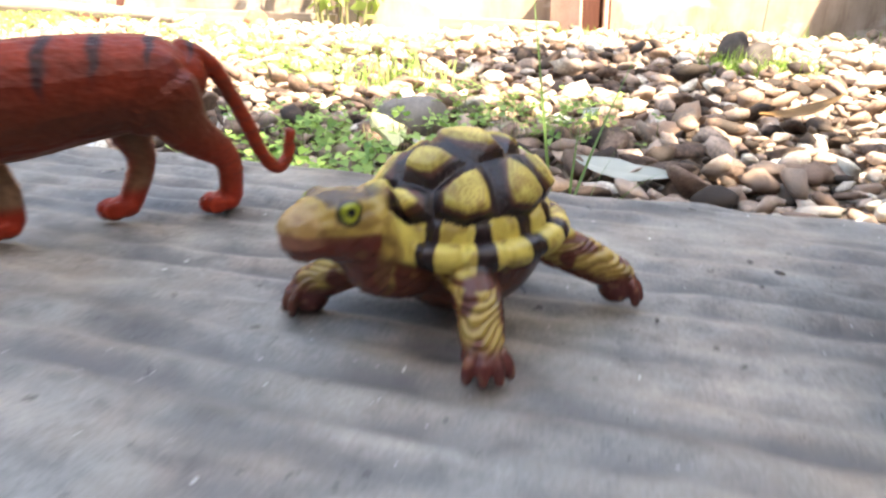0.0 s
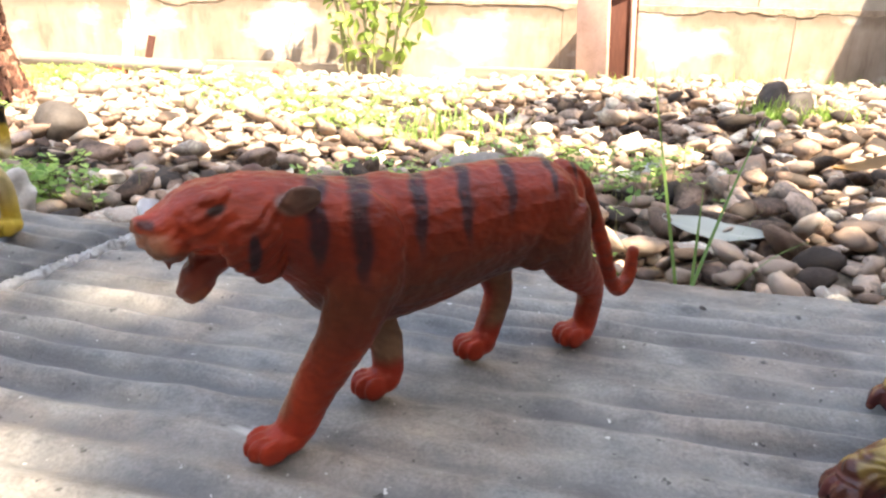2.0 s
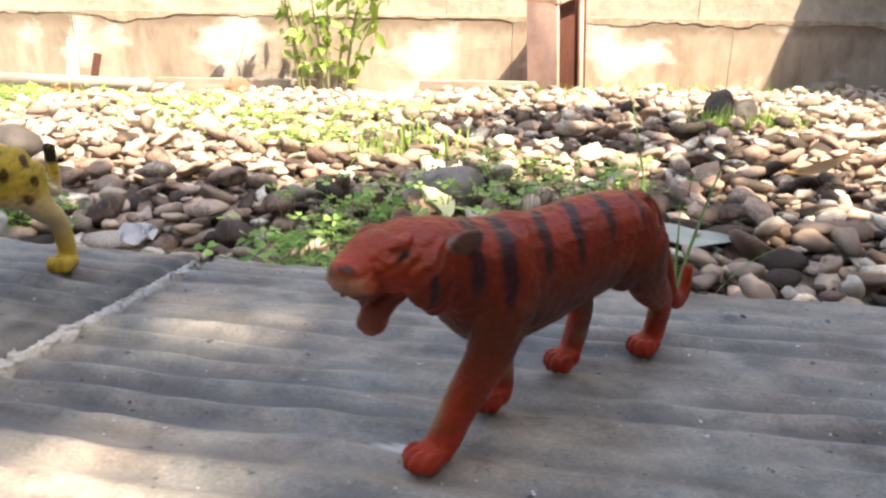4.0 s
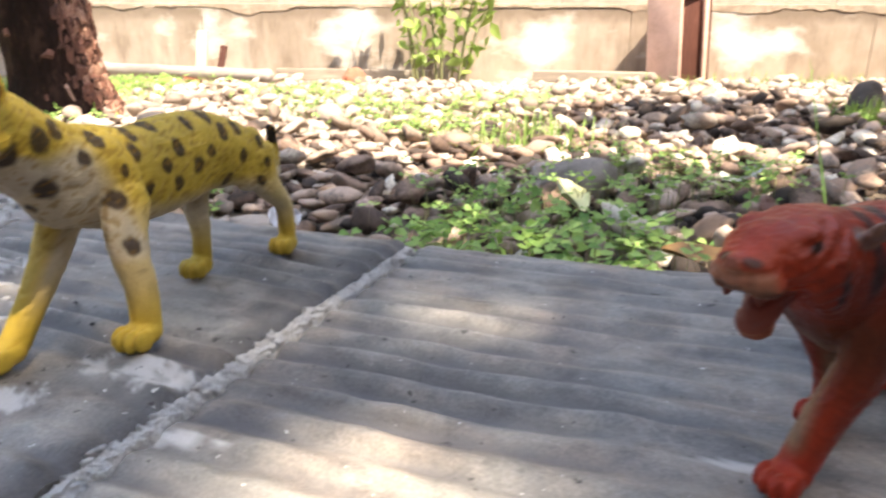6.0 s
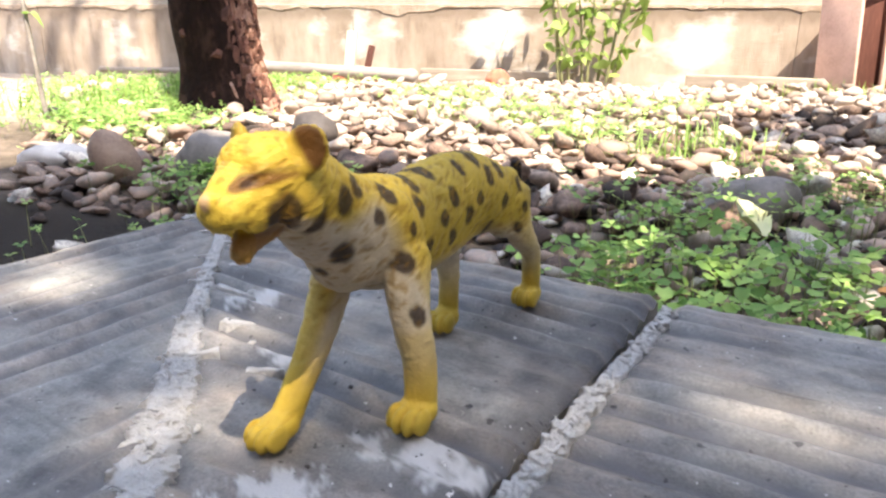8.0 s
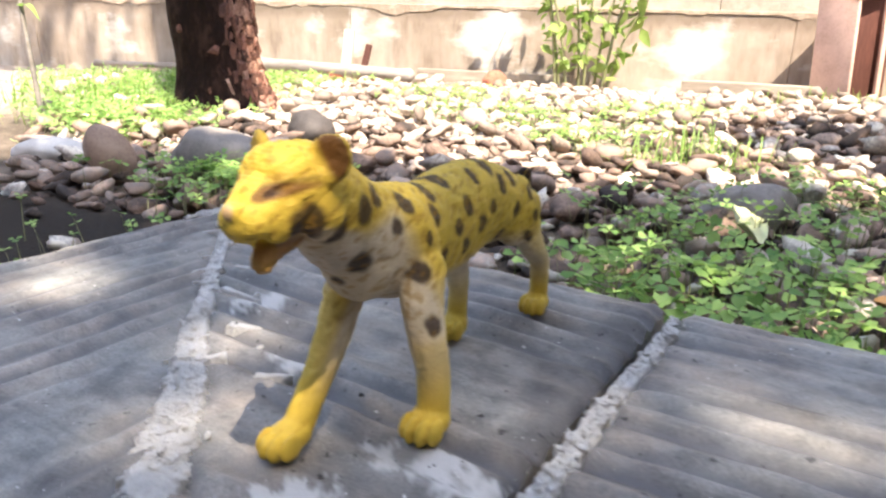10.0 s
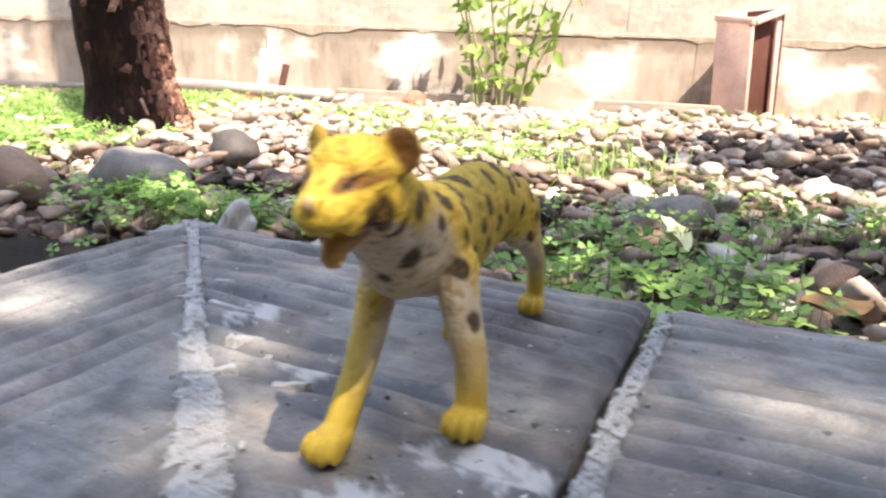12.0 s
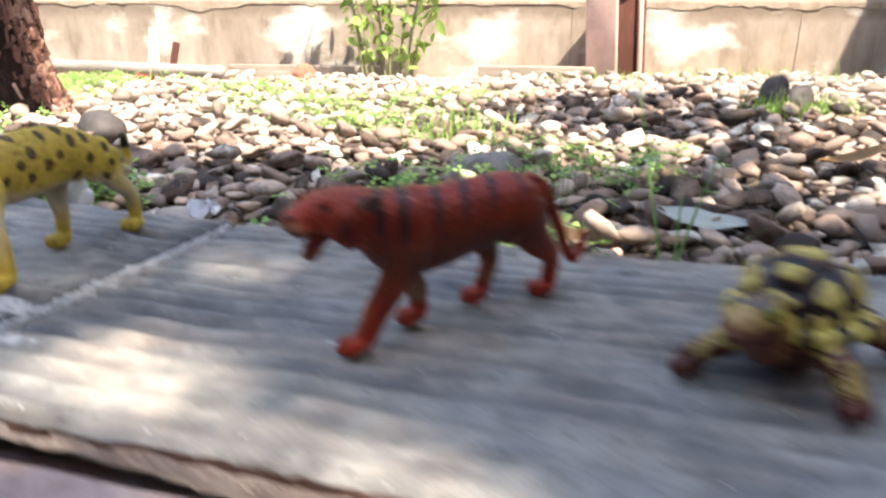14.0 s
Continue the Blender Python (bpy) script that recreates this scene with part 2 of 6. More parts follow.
def build_plaster(nt, b, add, link):
    """Old cream plaster over brown cement, with white peeling patches."""
    big = noise_of(nt, add, link, 2.6, 7.0)
    patch = noise_of(nt, add, link, 3.3, 5.0, (0.8, 1.0, 1.5))
    drip = noise_of(nt, add, link, 14.0, 6.0, (1.0, 1.0, 0.25))
    grain = noise_of(nt, add, link, 240.0, 4.0)
    base = ramp(nt, [(0.3, (0.26, 0.205, 0.16)), (0.5, (0.365, 0.30, 0.245)), (0.7, (0.46, 0.395, 0.335))])
    link(big, base.inputs["Fac"])
    dr = ramp(nt, [(0.33, (0.55, 0.52, 0.50)), (0.48, (0.92, 0.91, 0.90)), (0.65, (1.12, 1.12, 1.12))])
    link(drip, dr.inputs["Fac"])
    col = mix(nt, link, 0.8, base.outputs["Color"], dr.outputs["Color"], "MULTIPLY")
    # where the paint has peeled to white lime: (x, z, half width, half height) on the wall
    where = add("ShaderNodeTexCoord")
    best = patch
    for px, pz, hw, hh in ((-0.92, -0.13, 0.17, 0.11), (0.62, -0.14, 0.10, 0.12), (0.84, -0.12, 0.12, 0.08), (-1.60, -0.05, 0.06, 0.20), (-0.15, -0.16, 0.10, 0.06)):
        mp = add("ShaderNodeMapping")
        mp.inputs["Location"].default_value = (-px / hw, 0, -pz / hh)
        mp.inputs["Scale"].default_value = (1 / hw, 0, 1 / hh)
        link(where.outputs["Object"], mp.inputs["Vector"])
        far = add("ShaderNodeVectorMath")
        far.operation = "LENGTH"
        link(mp.outputs["Vector"], far.inputs[0])
        drop = add("ShaderNodeMapRange")
        drop.inputs["From Min"].default_value, drop.inputs["From Max"].default_value = 0.2, 1.6
        drop.inputs["To Min"].default_value, drop.inputs["To Max"].default_value = 0.20, 0.0
        link(far.outputs["Value"], drop.inputs["Value"])
        total = add("ShaderNodeMath")
        total.operation = "ADD"
        link(best, total.inputs[0])
        link(drop.outputs["Result"], total.inputs[1])
        best = total.outputs[0]
    pt = ramp(nt, [(0.57, (0, 0, 0)), (0.72, (0.9, 0.9, 0.9))])
    link(best, pt.inputs["Fac"])
    # brown damp band under the joint, where the coat has come off
    split = add("ShaderNodeSeparateXYZ")
    link(where.outputs["Object"], split.inputs[0])
    band = add("ShaderNodeMapRange")
    band.inputs["From Min"].default_value, band.inputs["From Max"].default_value = -0.13, -0.02
    link(split.outputs["Z"], band.inputs["Value"])
    dark_tone = add("ShaderNodeMath")
    dark_tone.operation = "MULTIPLY"
    link(band.outputs["Result"], dark_tone.inputs[0])
    link(drip, dark_tone.inputs[1])
    darkening = ramp(nt, [(0.30, (0, 0, 0)), (0.48, (0.75, 0.75, 0.75))])
    link(dark_tone.outputs[0], darkening.inputs["Fac"])
    col = mix(nt, link, darkening.outputs["Color"], col, (0.20, 0.155, 0.12))
    col = mix(nt, link, pt.outputs["Color"], col, (0.68, 0.655, 0.61))
    link(col, b.inputs["Base Color"])
    h = add("ShaderNodeMath")
    h.operation = "ADD"
    link(grain, h.inputs[0])
    link(patch, h.inputs[1])
    bumped(nt, b, link, h.outputs[0], 0.5, 0.006)


M_plaster = shade("old_plaster", build_plaster, 0.9, 0.0, 0.2)
M_coat = varied("cream_render", [(0.2, (0.25, 0.21, 0.17)), (0.5, (0.40, 0.355, 0.30)), (0.85, (0.52, 0.48, 0.43))], 4, 9, 0.6, 0.006, 0.9)
M_lip = varied("brown_plaster", [(0.2, (0.20, 0.15, 0.11)), (0.55, (0.38, 0.30, 0.235)), (0.85, (0.50, 0.43, 0.36))], 16, 6, 0.8, 0.004, 0.95)
M_joint = varied("dirty_joint", [(0.2, (0.06, 0.05, 0.04)), (0.6, (0.15, 0.12, 0.10)), (0.9, (0.25, 0.21, 0.17))], 30, 6, 0.7, 0.003, 0.95)


def leafy(name, dark, light, thin=0.35, rough=0.5, scale=30.0):
    def build(nt, b, add, link):
        isl = add("ShaderNodeNewGeometry").outputs["Random Per Island"]
        n = noise_of(nt, add, link, scale, 4.0)
        a = add("ShaderNodeMath")
        a.operation = "MULTIPLY_ADD"
        link(n, a.inputs[0])
        a.inputs[1].default_value = 0.4
        h = add("ShaderNodeMath")
        h.operation = "MULTIPLY"
        link(isl, h.inputs[0])
        h.inputs[1].default_value = 0.7
        link(h.outputs[0], a.inputs[2])
        r = ramp(nt, [(0.1, dark), (0.85, light)])
        link(a.outputs[0], r.inputs["Fac"])
        link(r.outputs["Color"], b.inputs["Base Color"])
        t = nt.nodes.new("ShaderNodeBsdfTranslucent")
        link(r.outputs["Color"], t.inputs["Color"])
        ms = nt.nodes.new("ShaderNodeMixShader")
        ms.inputs[0].default_value = thin
        link(b.outputs[0], ms.inputs[1])
        link(t.outputs[0], ms.inputs[2])
        link(ms.outputs[0], nt.nodes["Material Output"].inputs["Surface"])
    return shade(name, build, rough, 0.0, 0.4)


M_clover = leafy("clover_green", (0.08, 0.215, 0.048), (0.42, 0.62, 0.19), 0.45)
M_grass = leafy("grass_green", (0.10, 0.22, 0.04), (0.32, 0.48, 0.13))
M_blade = leafy("tall_grass_green", (0.075, 0.16, 0.040), (0.18, 0.32, 0.10))
M_bush = leafy("bush_leaf_green", (0.13, 0.24, 0.05), (0.42, 0.55, 0.17), 0.45)
M_crown = leafy("tree_leaf_green", (0.05, 0.12, 0.03), (0.14, 0.26, 0.06), 0.4)
M_dryleaf = leafy("dry_leaf", (0.11, 0.055, 0.022), (0.27, 0.16, 0.065), 0.12, 0.6)
M_paleleaf = leafy("bleached_leaf", (0.25, 0.28, 0.24), (0.47, 0.50, 0.45), 0.15, 0.5)
M_creamleaf = leafy("cream_green_leaf", (0.55, 0.60, 0.30), (0.75, 0.76, 0.50), 0.2, 0.6)
M_petal = leafy("white_petal", (0.66, 0.66, 0.72), (0.85, 0.85, 0.88), 0.3, 0.5)
M_stem = varied("green_stem", [(0.2, (0.14, 0.16, 0.07)), (0.8, (0.32, 0.31, 0.17))], 30, 5, 0.3, 0.001, 0.7)


def toy_paint(name, rough, fur_scale, fur, stretch, spec=0.35):
    """Moulded toy plastic: its painted colours, dulled by dust, over fine moulded relief."""
    def build(nt, b, add, link):
        at = add("ShaderNodeAttribute")
        at.attribute_name = "paint"
        wear = noise_of(nt, add, link, 160.0, 6.0)
        r = ramp(nt, [(0.3, (0.80, 0.80, 0.80)), (0.7, (1.10, 1.10, 1.10))])
        link(wear, r.inputs["Fac"])
        link(mix(nt, link, 0.8, at.outputs["Color"], r.outputs["Color"], "MULTIPLY"), b.inputs["Base Color"])
        relief = noise_of(nt, add, link, fur_scale, 4.0, stretch)
        bumped(nt, b, link, relief, fur, 0.0008)
    return shade(name, build, rough, 0.0, spec)


M_tiger = toy_paint("tiger_toy_plastic", 0.42, 700.0, 0.45, (0.25, 1, 1), 0.24)
M_leopard = toy_paint("leopard_toy_plastic", 0.5, 600.0, 0.7, (0.22, 1, 1), 0.2)
M_tortoise = toy_paint("tortoise_toy_plastic", 0.26, 900.0, 0.35, (1, 1, 1), 0.4)


# ---- mesh helpers ----
def mesh_of(bm, name, *mats, smooth=True):
    me = bpy.data.meshes.new(name)
    bm.to_mesh(me)
    bm.free()
    for m in mats:
        me.materials.append(m)
    if smooth:
        me.polygons.foreach_set("use_smooth", [True] * len(me.polygons))
    return me


def raw_mesh(name, verts, faces, *mats, smooth=True):
    me = bpy.data.meshes.new(name)
    me.from_pydata([tuple(p) for p in verts], [], [tuple(f) for f in faces])
    for m in mats:
        me.materials.append(m)
    if smooth:
        me.polygons.foreach_set("use_smooth", [True] * len(me.polygons))
    return me


def part(name, bm, material, parent, label="", smooth=False):
    ob = new(name, mesh_of(bm, name, material, smooth=smooth))
    ob.parent = parent
    if label:
        ob["label"] = label
    return ob


def block(sx, sy, sz, bevel, at=(0, 0, 0), seg=2):
    bm = bmesh.new()
    bmesh.ops.create_cube(bm, size=1)
    bmesh.ops.scale(bm, vec=(sx, sy, sz), verts=bm.verts)
    if bevel:
        bmesh.ops.bevel(bm, geom=bm.edges[:], offset=bevel, segments=seg, affect="EDGES", profile=0.5)
    bmesh.ops.translate(bm, vec=at, verts=bm.verts)
    return bm


def rough_up(bm, amount, scale, seed=0.0):
    for p in bm.verts:
        p.co += noise.noise_vector(p.co * scale + Vector((seed, seed * 1.7, -seed))) * amount


def smoothpath(pts, n=4):
    """Catmull-Rom through rows of numbers."""
    p = [np.array(q, float) for q in pts]
    p = [2 * p[0] - p[1]] + p + [2 * p[-1] - p[-2]]
    out = []
    for i in range(1, len(p) - 2):
        a, b, c, d = p[i - 1:i + 3]
        for k in range(n):
            t = k / n
            out.append(0.5 * (2 * b + (c - a) * t + (2 * a - 5 * b + 4 * c - d) * t * t + (3 * b - a - 3 * c + d) * t ** 3))
    out.append(p[-2])
    return out


def tube(pts, n=4, sides=14, ref=(0, 1, 0), caps=True):
    """A closed tube through rows (x, y, z, half width along ref, half height). Returns vertices and faces."""
    rows = smoothpath(pts, n) if n > 1 else [np.array(q, float) for q in pts]
    c = np.array([r[:3] for r in rows])
    tan = np.gradient(c, axis=0)
    tan /= np.linalg.norm(tan, axis=1)[:, None] + 1e-12
    verts, faces = [], []
    rings = []

    def ring(centre, t, a, b):
        s = np.array(ref, float) - t * (np.array(ref, float) @ t)
        s /= np.linalg.norm(s) + 1e-12
        w = np.cross(t, s)
        base = len(verts)
        for k in range(sides):
            g = 2 * math.pi * k / sides
            verts.append(centre + s * a * math.cos(g) + w * b * math.sin(g))
        rings.append(base)
    if caps:
        for f in (0.98, 0.7, 0.35):
            ring(c[0] - tan[0] * min(rows[0][3:5]) * f, tan[0], rows[0][3] * math.sqrt(1 - f * f), rows[0][4] * math.sqrt(1 - f * f))
    for i, r in enumerate(rows):
        ring(c[i], tan[i], max(r[3], 1e-4), max(r[4], 1e-4))
    if caps:
        for f in (0.35, 0.7, 0.98):
            ring(c[-1] + tan[-1] * min(rows[-1][3:5]) * f, tan[-1], rows[-1][3] * math.sqrt(1 - f * f), rows[-1][4] * math.sqrt(1 - f * f))
    for a, b in zip(rings, rings[1:]):
        for k in range(sides):
            q = (k + 1) % sides
            faces.append((a + k, a + q, b + q, b + k))
    faces.append(tuple(rings[0] + k for k in reversed(range(sides))))
    faces.append(tuple(rings[-1] + k for k in range(sides)))
    return verts, faces


def ball(at, r, turn=(0, 0, 0), n=3):
    bm = bmesh.new()
    bmesh.ops.create_icosphere(bm, subdivisions=n, radius=1)
    m = Matrix.Translation(at) @ Euler([radians(a) for a in turn]).to_matrix().to_4x4() @ Matrix.Diagonal((*r, 1))
    bm.transform(m)
    vs = [np.array(p.co) for p in bm.verts]
    fs = [tuple(p.index for p in f.verts) for f in bm.faces]
    bm.free()
    return vs, fs


def fused(name, shapes, voxel, rounds, *mats):
    """The union of closed shapes as one skin with softened creases."""
    verts, faces = [], []
    for vs, fs in shapes:
        k = len(verts)
        verts += list(vs)
        faces += [tuple(i + k for i in f) for f in fs]
    tmp = new("tmp_form", raw_mesh("tmp_form", verts, faces))
    r = tmp.modifiers.new("remesh", "REMESH")
    r.mode, r.voxel_size = "VOXEL", voxel
    s = tmp.modifiers.new("smooth", "SMOOTH")
    s.factor, s.iterations = 0.5, rounds
    me = bpy.data.meshes.new_from_object(tmp.evaluated_get(bpy.context.evaluated_depsgraph_get()))
    me.name = name
    bpy.data.objects.remove(tmp)
    for m in mats:
        me.materials.append(m)
    me.polygons.foreach_set("use_smooth", [True] * len(me.polygons))
    return me


def coords(me):
    a = np.empty(len(me.vertices) * 3, np.float32)
    me.vertices.foreach_get("co", a)
    return a.reshape(-1, 3).astype(float)


def painted(me, rgb):
    at = me.attributes.new("paint", "FLOAT_COLOR", "POINT")
    at.data.foreach_set("color", np.c_[rgb, np.ones(len(rgb))].astype(np.float32).ravel())


def step(x, a, b):
    t = np.clip((x - a) / (b - a), 0, 1)
    return t * t * (3 - 2 * t)


def blend(col, fac, other):
    return col * (1 - fac[:, None]) + np.array(other) * fac[:, None]


def wobble(p, scale, seed=0.0):
    return np.array([noise.noise(Vector(q) * scale + Vector((seed, seed, seed))) for q in p])


# ---- ground ----
def ground_height(x, y):
    t = min(max((y - 1.0) / 1.3, 0), 1)
    base = -0.185 + 0.047 * t * t * (3 - 2 * t)
    return base + 0.012 * noise.noise(Vector((x * 2.1, y * 2.1, 3.0)))


def damp_soil(x, y):
    """1 on the wet dark soil behind the corner of the coping."""
    side = min(max((-0.38 - x + 0.12 * noise.noise(Vector((x * 4, y * 4, 6.0)))) / 0.15, 0), 1)
    near = min(max((0.98 + 0.12 * min(max((-0.75 - x) / 0.15, 0), 1) - y + 0.15 * noise.noise(Vector((x * 3, y * 3, 2.0)))) / 0.15, 0), 1)
    strip = min(max((0.62 - y - 0.3 * x) / 0.06, 0), 1)
    return max(side * near, 0.8 * strip)


def build_ground():
    xs = sorted(set([-60, -25, -10, -6, -4] + [round(-3 + 0.06 * i, 3) for i in range(101)] + [4, 6, 10, 25, 60]))
    ys = sorted(set([-60, -25, -10, -6, -3, -1.5, -0.6] + [round(0.06 * i, 3) for i in range(60)] + [4, 6, 10, 25, 60]))
    verts = [(x, y, ground_height(x, y)) for y in ys for x in xs]
    w = len(xs)
    faces = [(j * w + i, j * w + i + 1, (j + 1) * w + i + 1, (j + 1) * w + i) for j in range(len(ys) - 1) for i in range(w - 1)]
    ob = new("ground", raw_mesh("ground", verts, faces, M_soil))
    at = ob.data.attributes.new("dark_tone", "FLOAT", "POINT")
    at.data.foreach_set("value", [damp_soil(x, y) for x, y, z in verts])
    # where the soil takes its sunlit tone, beyond the overhead shade
    sun_pale = ob.data.attributes.new("sun_pale", "FLOAT", "POINT")
    sun_pale.data.foreach_set("value", [min(max((y + 0.35 * noise.noise(Vector((x * 2.5, y * 2.5, 14.0))) - 1.6) / 0.3, 0), 1) for x, y, z in verts])
    return tagged(ob, "dark garden soil under pebbles and weeds", "ground", kind="structure")


ground = build_ground()

# ---- cement coping with its mitred corner ----
CORNER = Vector((-0.463, 0.466, 0.0))
ALONG = Vector((0.955, -0.297, 0)).normalized()
ACROSS = Vector((0.297, 0.955, 0)).normalized()
WIDE, THICK, PITCH = 0.196, 0.010, 0.0122
MITRE = 1.09  # the second run is wider than the first
SKEW = 0.085  # the second tile is laid askew


def ribs(v, u, power_of=1.0):
    """Height of the hand-drawn ribs at v across the coping, and how deep in a groove that lies (0 to 1)."""
    w = v + 0.042 + 0.0022 * noise.noise(Vector((u * 8, v * 10, 0.3))) + 0.0008 * noise.noise(Vector((u * 40, v * 40, 0.7)))
    ph = -math.cos(2 * math.pi * w / PITCH)
    power = power_of * (0.58 + 1.3 * noise.noise(Vector((u * 11, v * 30, 5.0))) + 0.6 * noise.noise(Vector((u * 45, v * 90, 2.0))))
    # trodden smoother towards the front and along the second tile
    power *= (1 - 0.22 * min(max((u - 0.30) / 0.08, 0), 1)) * (1 - 0.62 * min(max((-v - 0.148) / 0.025, 0), 1) * min(max((u - 0.30) / 0.08, 0), 1))
    power = min(max(power, 0.06), 1.25)
    d = 0.0018 * ph * power
    groove = min(max((-ph + 0.42) * 0.74 * max(power, 0.1) + 0.6 * noise.noise(Vector((u * 45, v * 90, 11.0))), 0), 1)
    # worn flat in places, so that a rib breaks off and starts again
    return d + 0.0011 * noise.noise(Vector((u * 22, v * 22, 1.0))) + 0.0008 * noise.noise(Vector((u * 80, v * 110, 8.0))), groove


# pale scraped places on the cement: x, y, length, width, turn in degrees
SCUFFS = [(-0.270, 0.262, 0.016, 0.007, -15), (-0.300, 0.242, 0.013, 0.006, 20), (-0.366, 0.340, 0.012, 0.008, 40), (-0.330, 0.300, 0.010, 0.004, -30), (-0.245, 0.232, 0.012, 0.003, -20), (-0.12, 0.235, 0.006, 0.003, 0)]


def scuff_at(p):
    best = 0.0
    for sx, sy, l, w, a in SCUFFS:
        dx, dy = p.x - sx, p.y - sy
        c, s = math.cos(radians(a)), math.sin(radians(a))
        d = math.hypot((dx * c + dy * s) / l, (dy * c - dx * s) / w)
        if d < 1.6:
            best = max(best, 1.15 - d + 1.1 * noise.noise(p * 160) + 0.6 * noise.noise(p * 420))
    return 0.7 * min(max(best * 2.6 - 0.5, 0), 1)


def coping_slab(name, spans, mapping, wide=WIDE, depth_of=1.0, du=0.004, dv=0.0012):
    """A slab whose left and right ends at v are given by spans(v); mapping(u, v, z) gives the place."""
    nv = int(wide / dv)
    lo, hi = min(spans(-wide)[0], spans(0)[0]), max(spans(-wide)[1], spans(0)[1])
    nu = int((hi - lo) / du)
    verts, faces, groove_dark, scuffs, dark_tone = [], [], [], [], []

    def grid(depth):
        base = len(verts)
        for j in range(nv + 1):
            v = -wide * j / nv
            a, b = spans(v)
            for i in range(nu + 1):
                u = a + (b - a) * i / nu
                edge = min(i, nu - i) * (b - a) / nu
                vv = v
                rim = min(-v, v + wide)
                z, g = ribs(v, u, depth_of) if depth == 0 else (-THICK - (0.006 * min(max((u - 0.36) / 0.06, 0), 1) if mapping is skew_place else 0), 0.5)
                darkening = 0.0
                # first tile gets darker towards its joint with the second
                if depth == 0 and mapping is main_place:
                    gap = 0.2572 - v * 0.045 - u + 0.004 * noise.noise(Vector((u * 60, v * 60, 3.0)))
                    darkening = min(max(1.15 - gap / 0.013, 0), 1) if gap > -0.003 else 0.0
                darkening = max(darkening, min(max(2.2 * noise.noise(Vector((u * 34, v * 48, 21.0))) - 0.55, 0), 0.6))
                groove_dark.append(g)
                dark_tone.append(darkening)
                if depth == 0:
                    z -= 0.0022 * max(0, 1 - rim / 0.005) ** 2 + 0.003 * max(0, 1 - edge / 0.005) ** 2
                if j in (0, nv):
                    vv += 0.0035 * noise.noise(Vector((u * 40, j, 2.0))) + 0.002 * noise.noise(Vector((u * 150, j, 4.0)))
                verts.append(mapping(u, vv, z))
                scuffs.append(scuff_at(verts[-1]) if depth == 0 else 0.0)
        return base
    top, low = grid(0), grid(1)
    w = nu + 1
    for j in range(nv):
        for i in range(nu):
            a = top + j * w + i
            faces.append((a, a + w, a + w + 1, a + 1))
            a = low + j * w + i
            faces.append((a, a + 1, a + w + 1, a + w))
    loop = [(0, i) for i in range(nu)] + [(j, nu) for j in range(nv)] + [(nv, i) for i in range(nu, 0, -1)] + [(j, 0) for j in range(nv, 0, -1)]
    # broken raw edges: four rows of their own round the slab
    ring, flat_from = len(verts), len(faces)
    rows = 4
    for r in range(rows + 1):
        for k, (j, i) in enumerate(loop):
            a, b = verts[top + j * w + i], verts[low + j * w + i]
            q = a.lerp(b, r / rows)
            if 0 < r:
                q = q + noise.noise_vector(q * 120) * 0.0011 + noise.noise_vector(q * 400) * 0.0005
            verts.append(q)
            groove_dark.append(0.2)
            dark_tone.append(0.0)
            scuffs.append(0.0)
    m = len(loop)
    for r in range(rows):
        for k in range(m):
            a, b = ring + r * m + k, ring + r * m + (k + 1) % m
            faces.append((a, b, b + m, a + m))
    me = raw_mesh(name, verts, faces, M_cement, M_rawedge, M_brownedge)
    first, last = spans(-wide)

    def stain_depth(k):
        """How many rows of the front edge are stained brown there."""
        u = first + (last - first) * (2 * nu + nv - k) / nu
        return 0.8 + (1.4 * min(max((u - 0.455) / 0.035, 0), 1) if mapping is skew_place else 0)
    me.polygons.foreach_set("material_index", [0] * flat_from + [(2 if r + 0.9 * noise.noise(Vector((k * 0.17, 0.5, 0.5))) < stain_depth(k) else 1) if nu + nv <= k < 2 * nu + nv else 0 for r in range(rows) for k in range(m)])
    at = me.attributes.new("groove", "FLOAT", "POINT")
    at.data.foreach_set("value", groove_dark)
    da = me.attributes.new("dark_tone", "FLOAT", "POINT")
    da.data.foreach_set("value", dark_tone)
    sc = me.attributes.new("scuff", "FLOAT", "POINT")
    sc.data.foreach_set("value", scuffs)
    return me


def main_place(u, v, z):
    return CORNER + ALONG * u + ACROSS * v + Vector((0, 0, z))


def skew_place(u, v, z):
    """The second tile, turned a little about its far corner at the joint."""
    return main_place(u, v + SKEW * (u - 0.27), z)


def bend(u):
    """How far the tiles' edges lie beyond the first tile's line at u."""
    return SKEW * max(u - 0.27, 0)


def side_place(u, v, z):
    """The other run of the coping, mirrored about the mitre."""
    return CORNER - ACROSS * u - ALONG * v + Vector((0, 0, z))


coping = new("pond_coping")
coping.location = CORNER
tagged(coping, "grey ribbed cement coping with mortared joints", "coping", kind="structure")
for slab_name, slab_spans, slab_place in (
        ("coping_tile", lambda v: (-v * MITRE + 0.0012, 0.2562 - v * 0.045), main_place),
        ("coping_tile", lambda v: (0.2635 - v * 0.045, 0.80), skew_place),
        ("coping_tile", lambda v: (-v / MITRE + 0.0012, 0.75), side_place)):
    is_side = slab_place is side_place
    tile = new(slab_name, coping_slab(slab_name, slab_spans, slab_place, WIDE * (MITRE if is_side else 1.015 if slab_place is skew_place else 1.0), 0.7 if is_side else 1.0))
    tile.parent = coping
    tile.matrix_parent_inverse = Matrix.Translation(-CORNER)


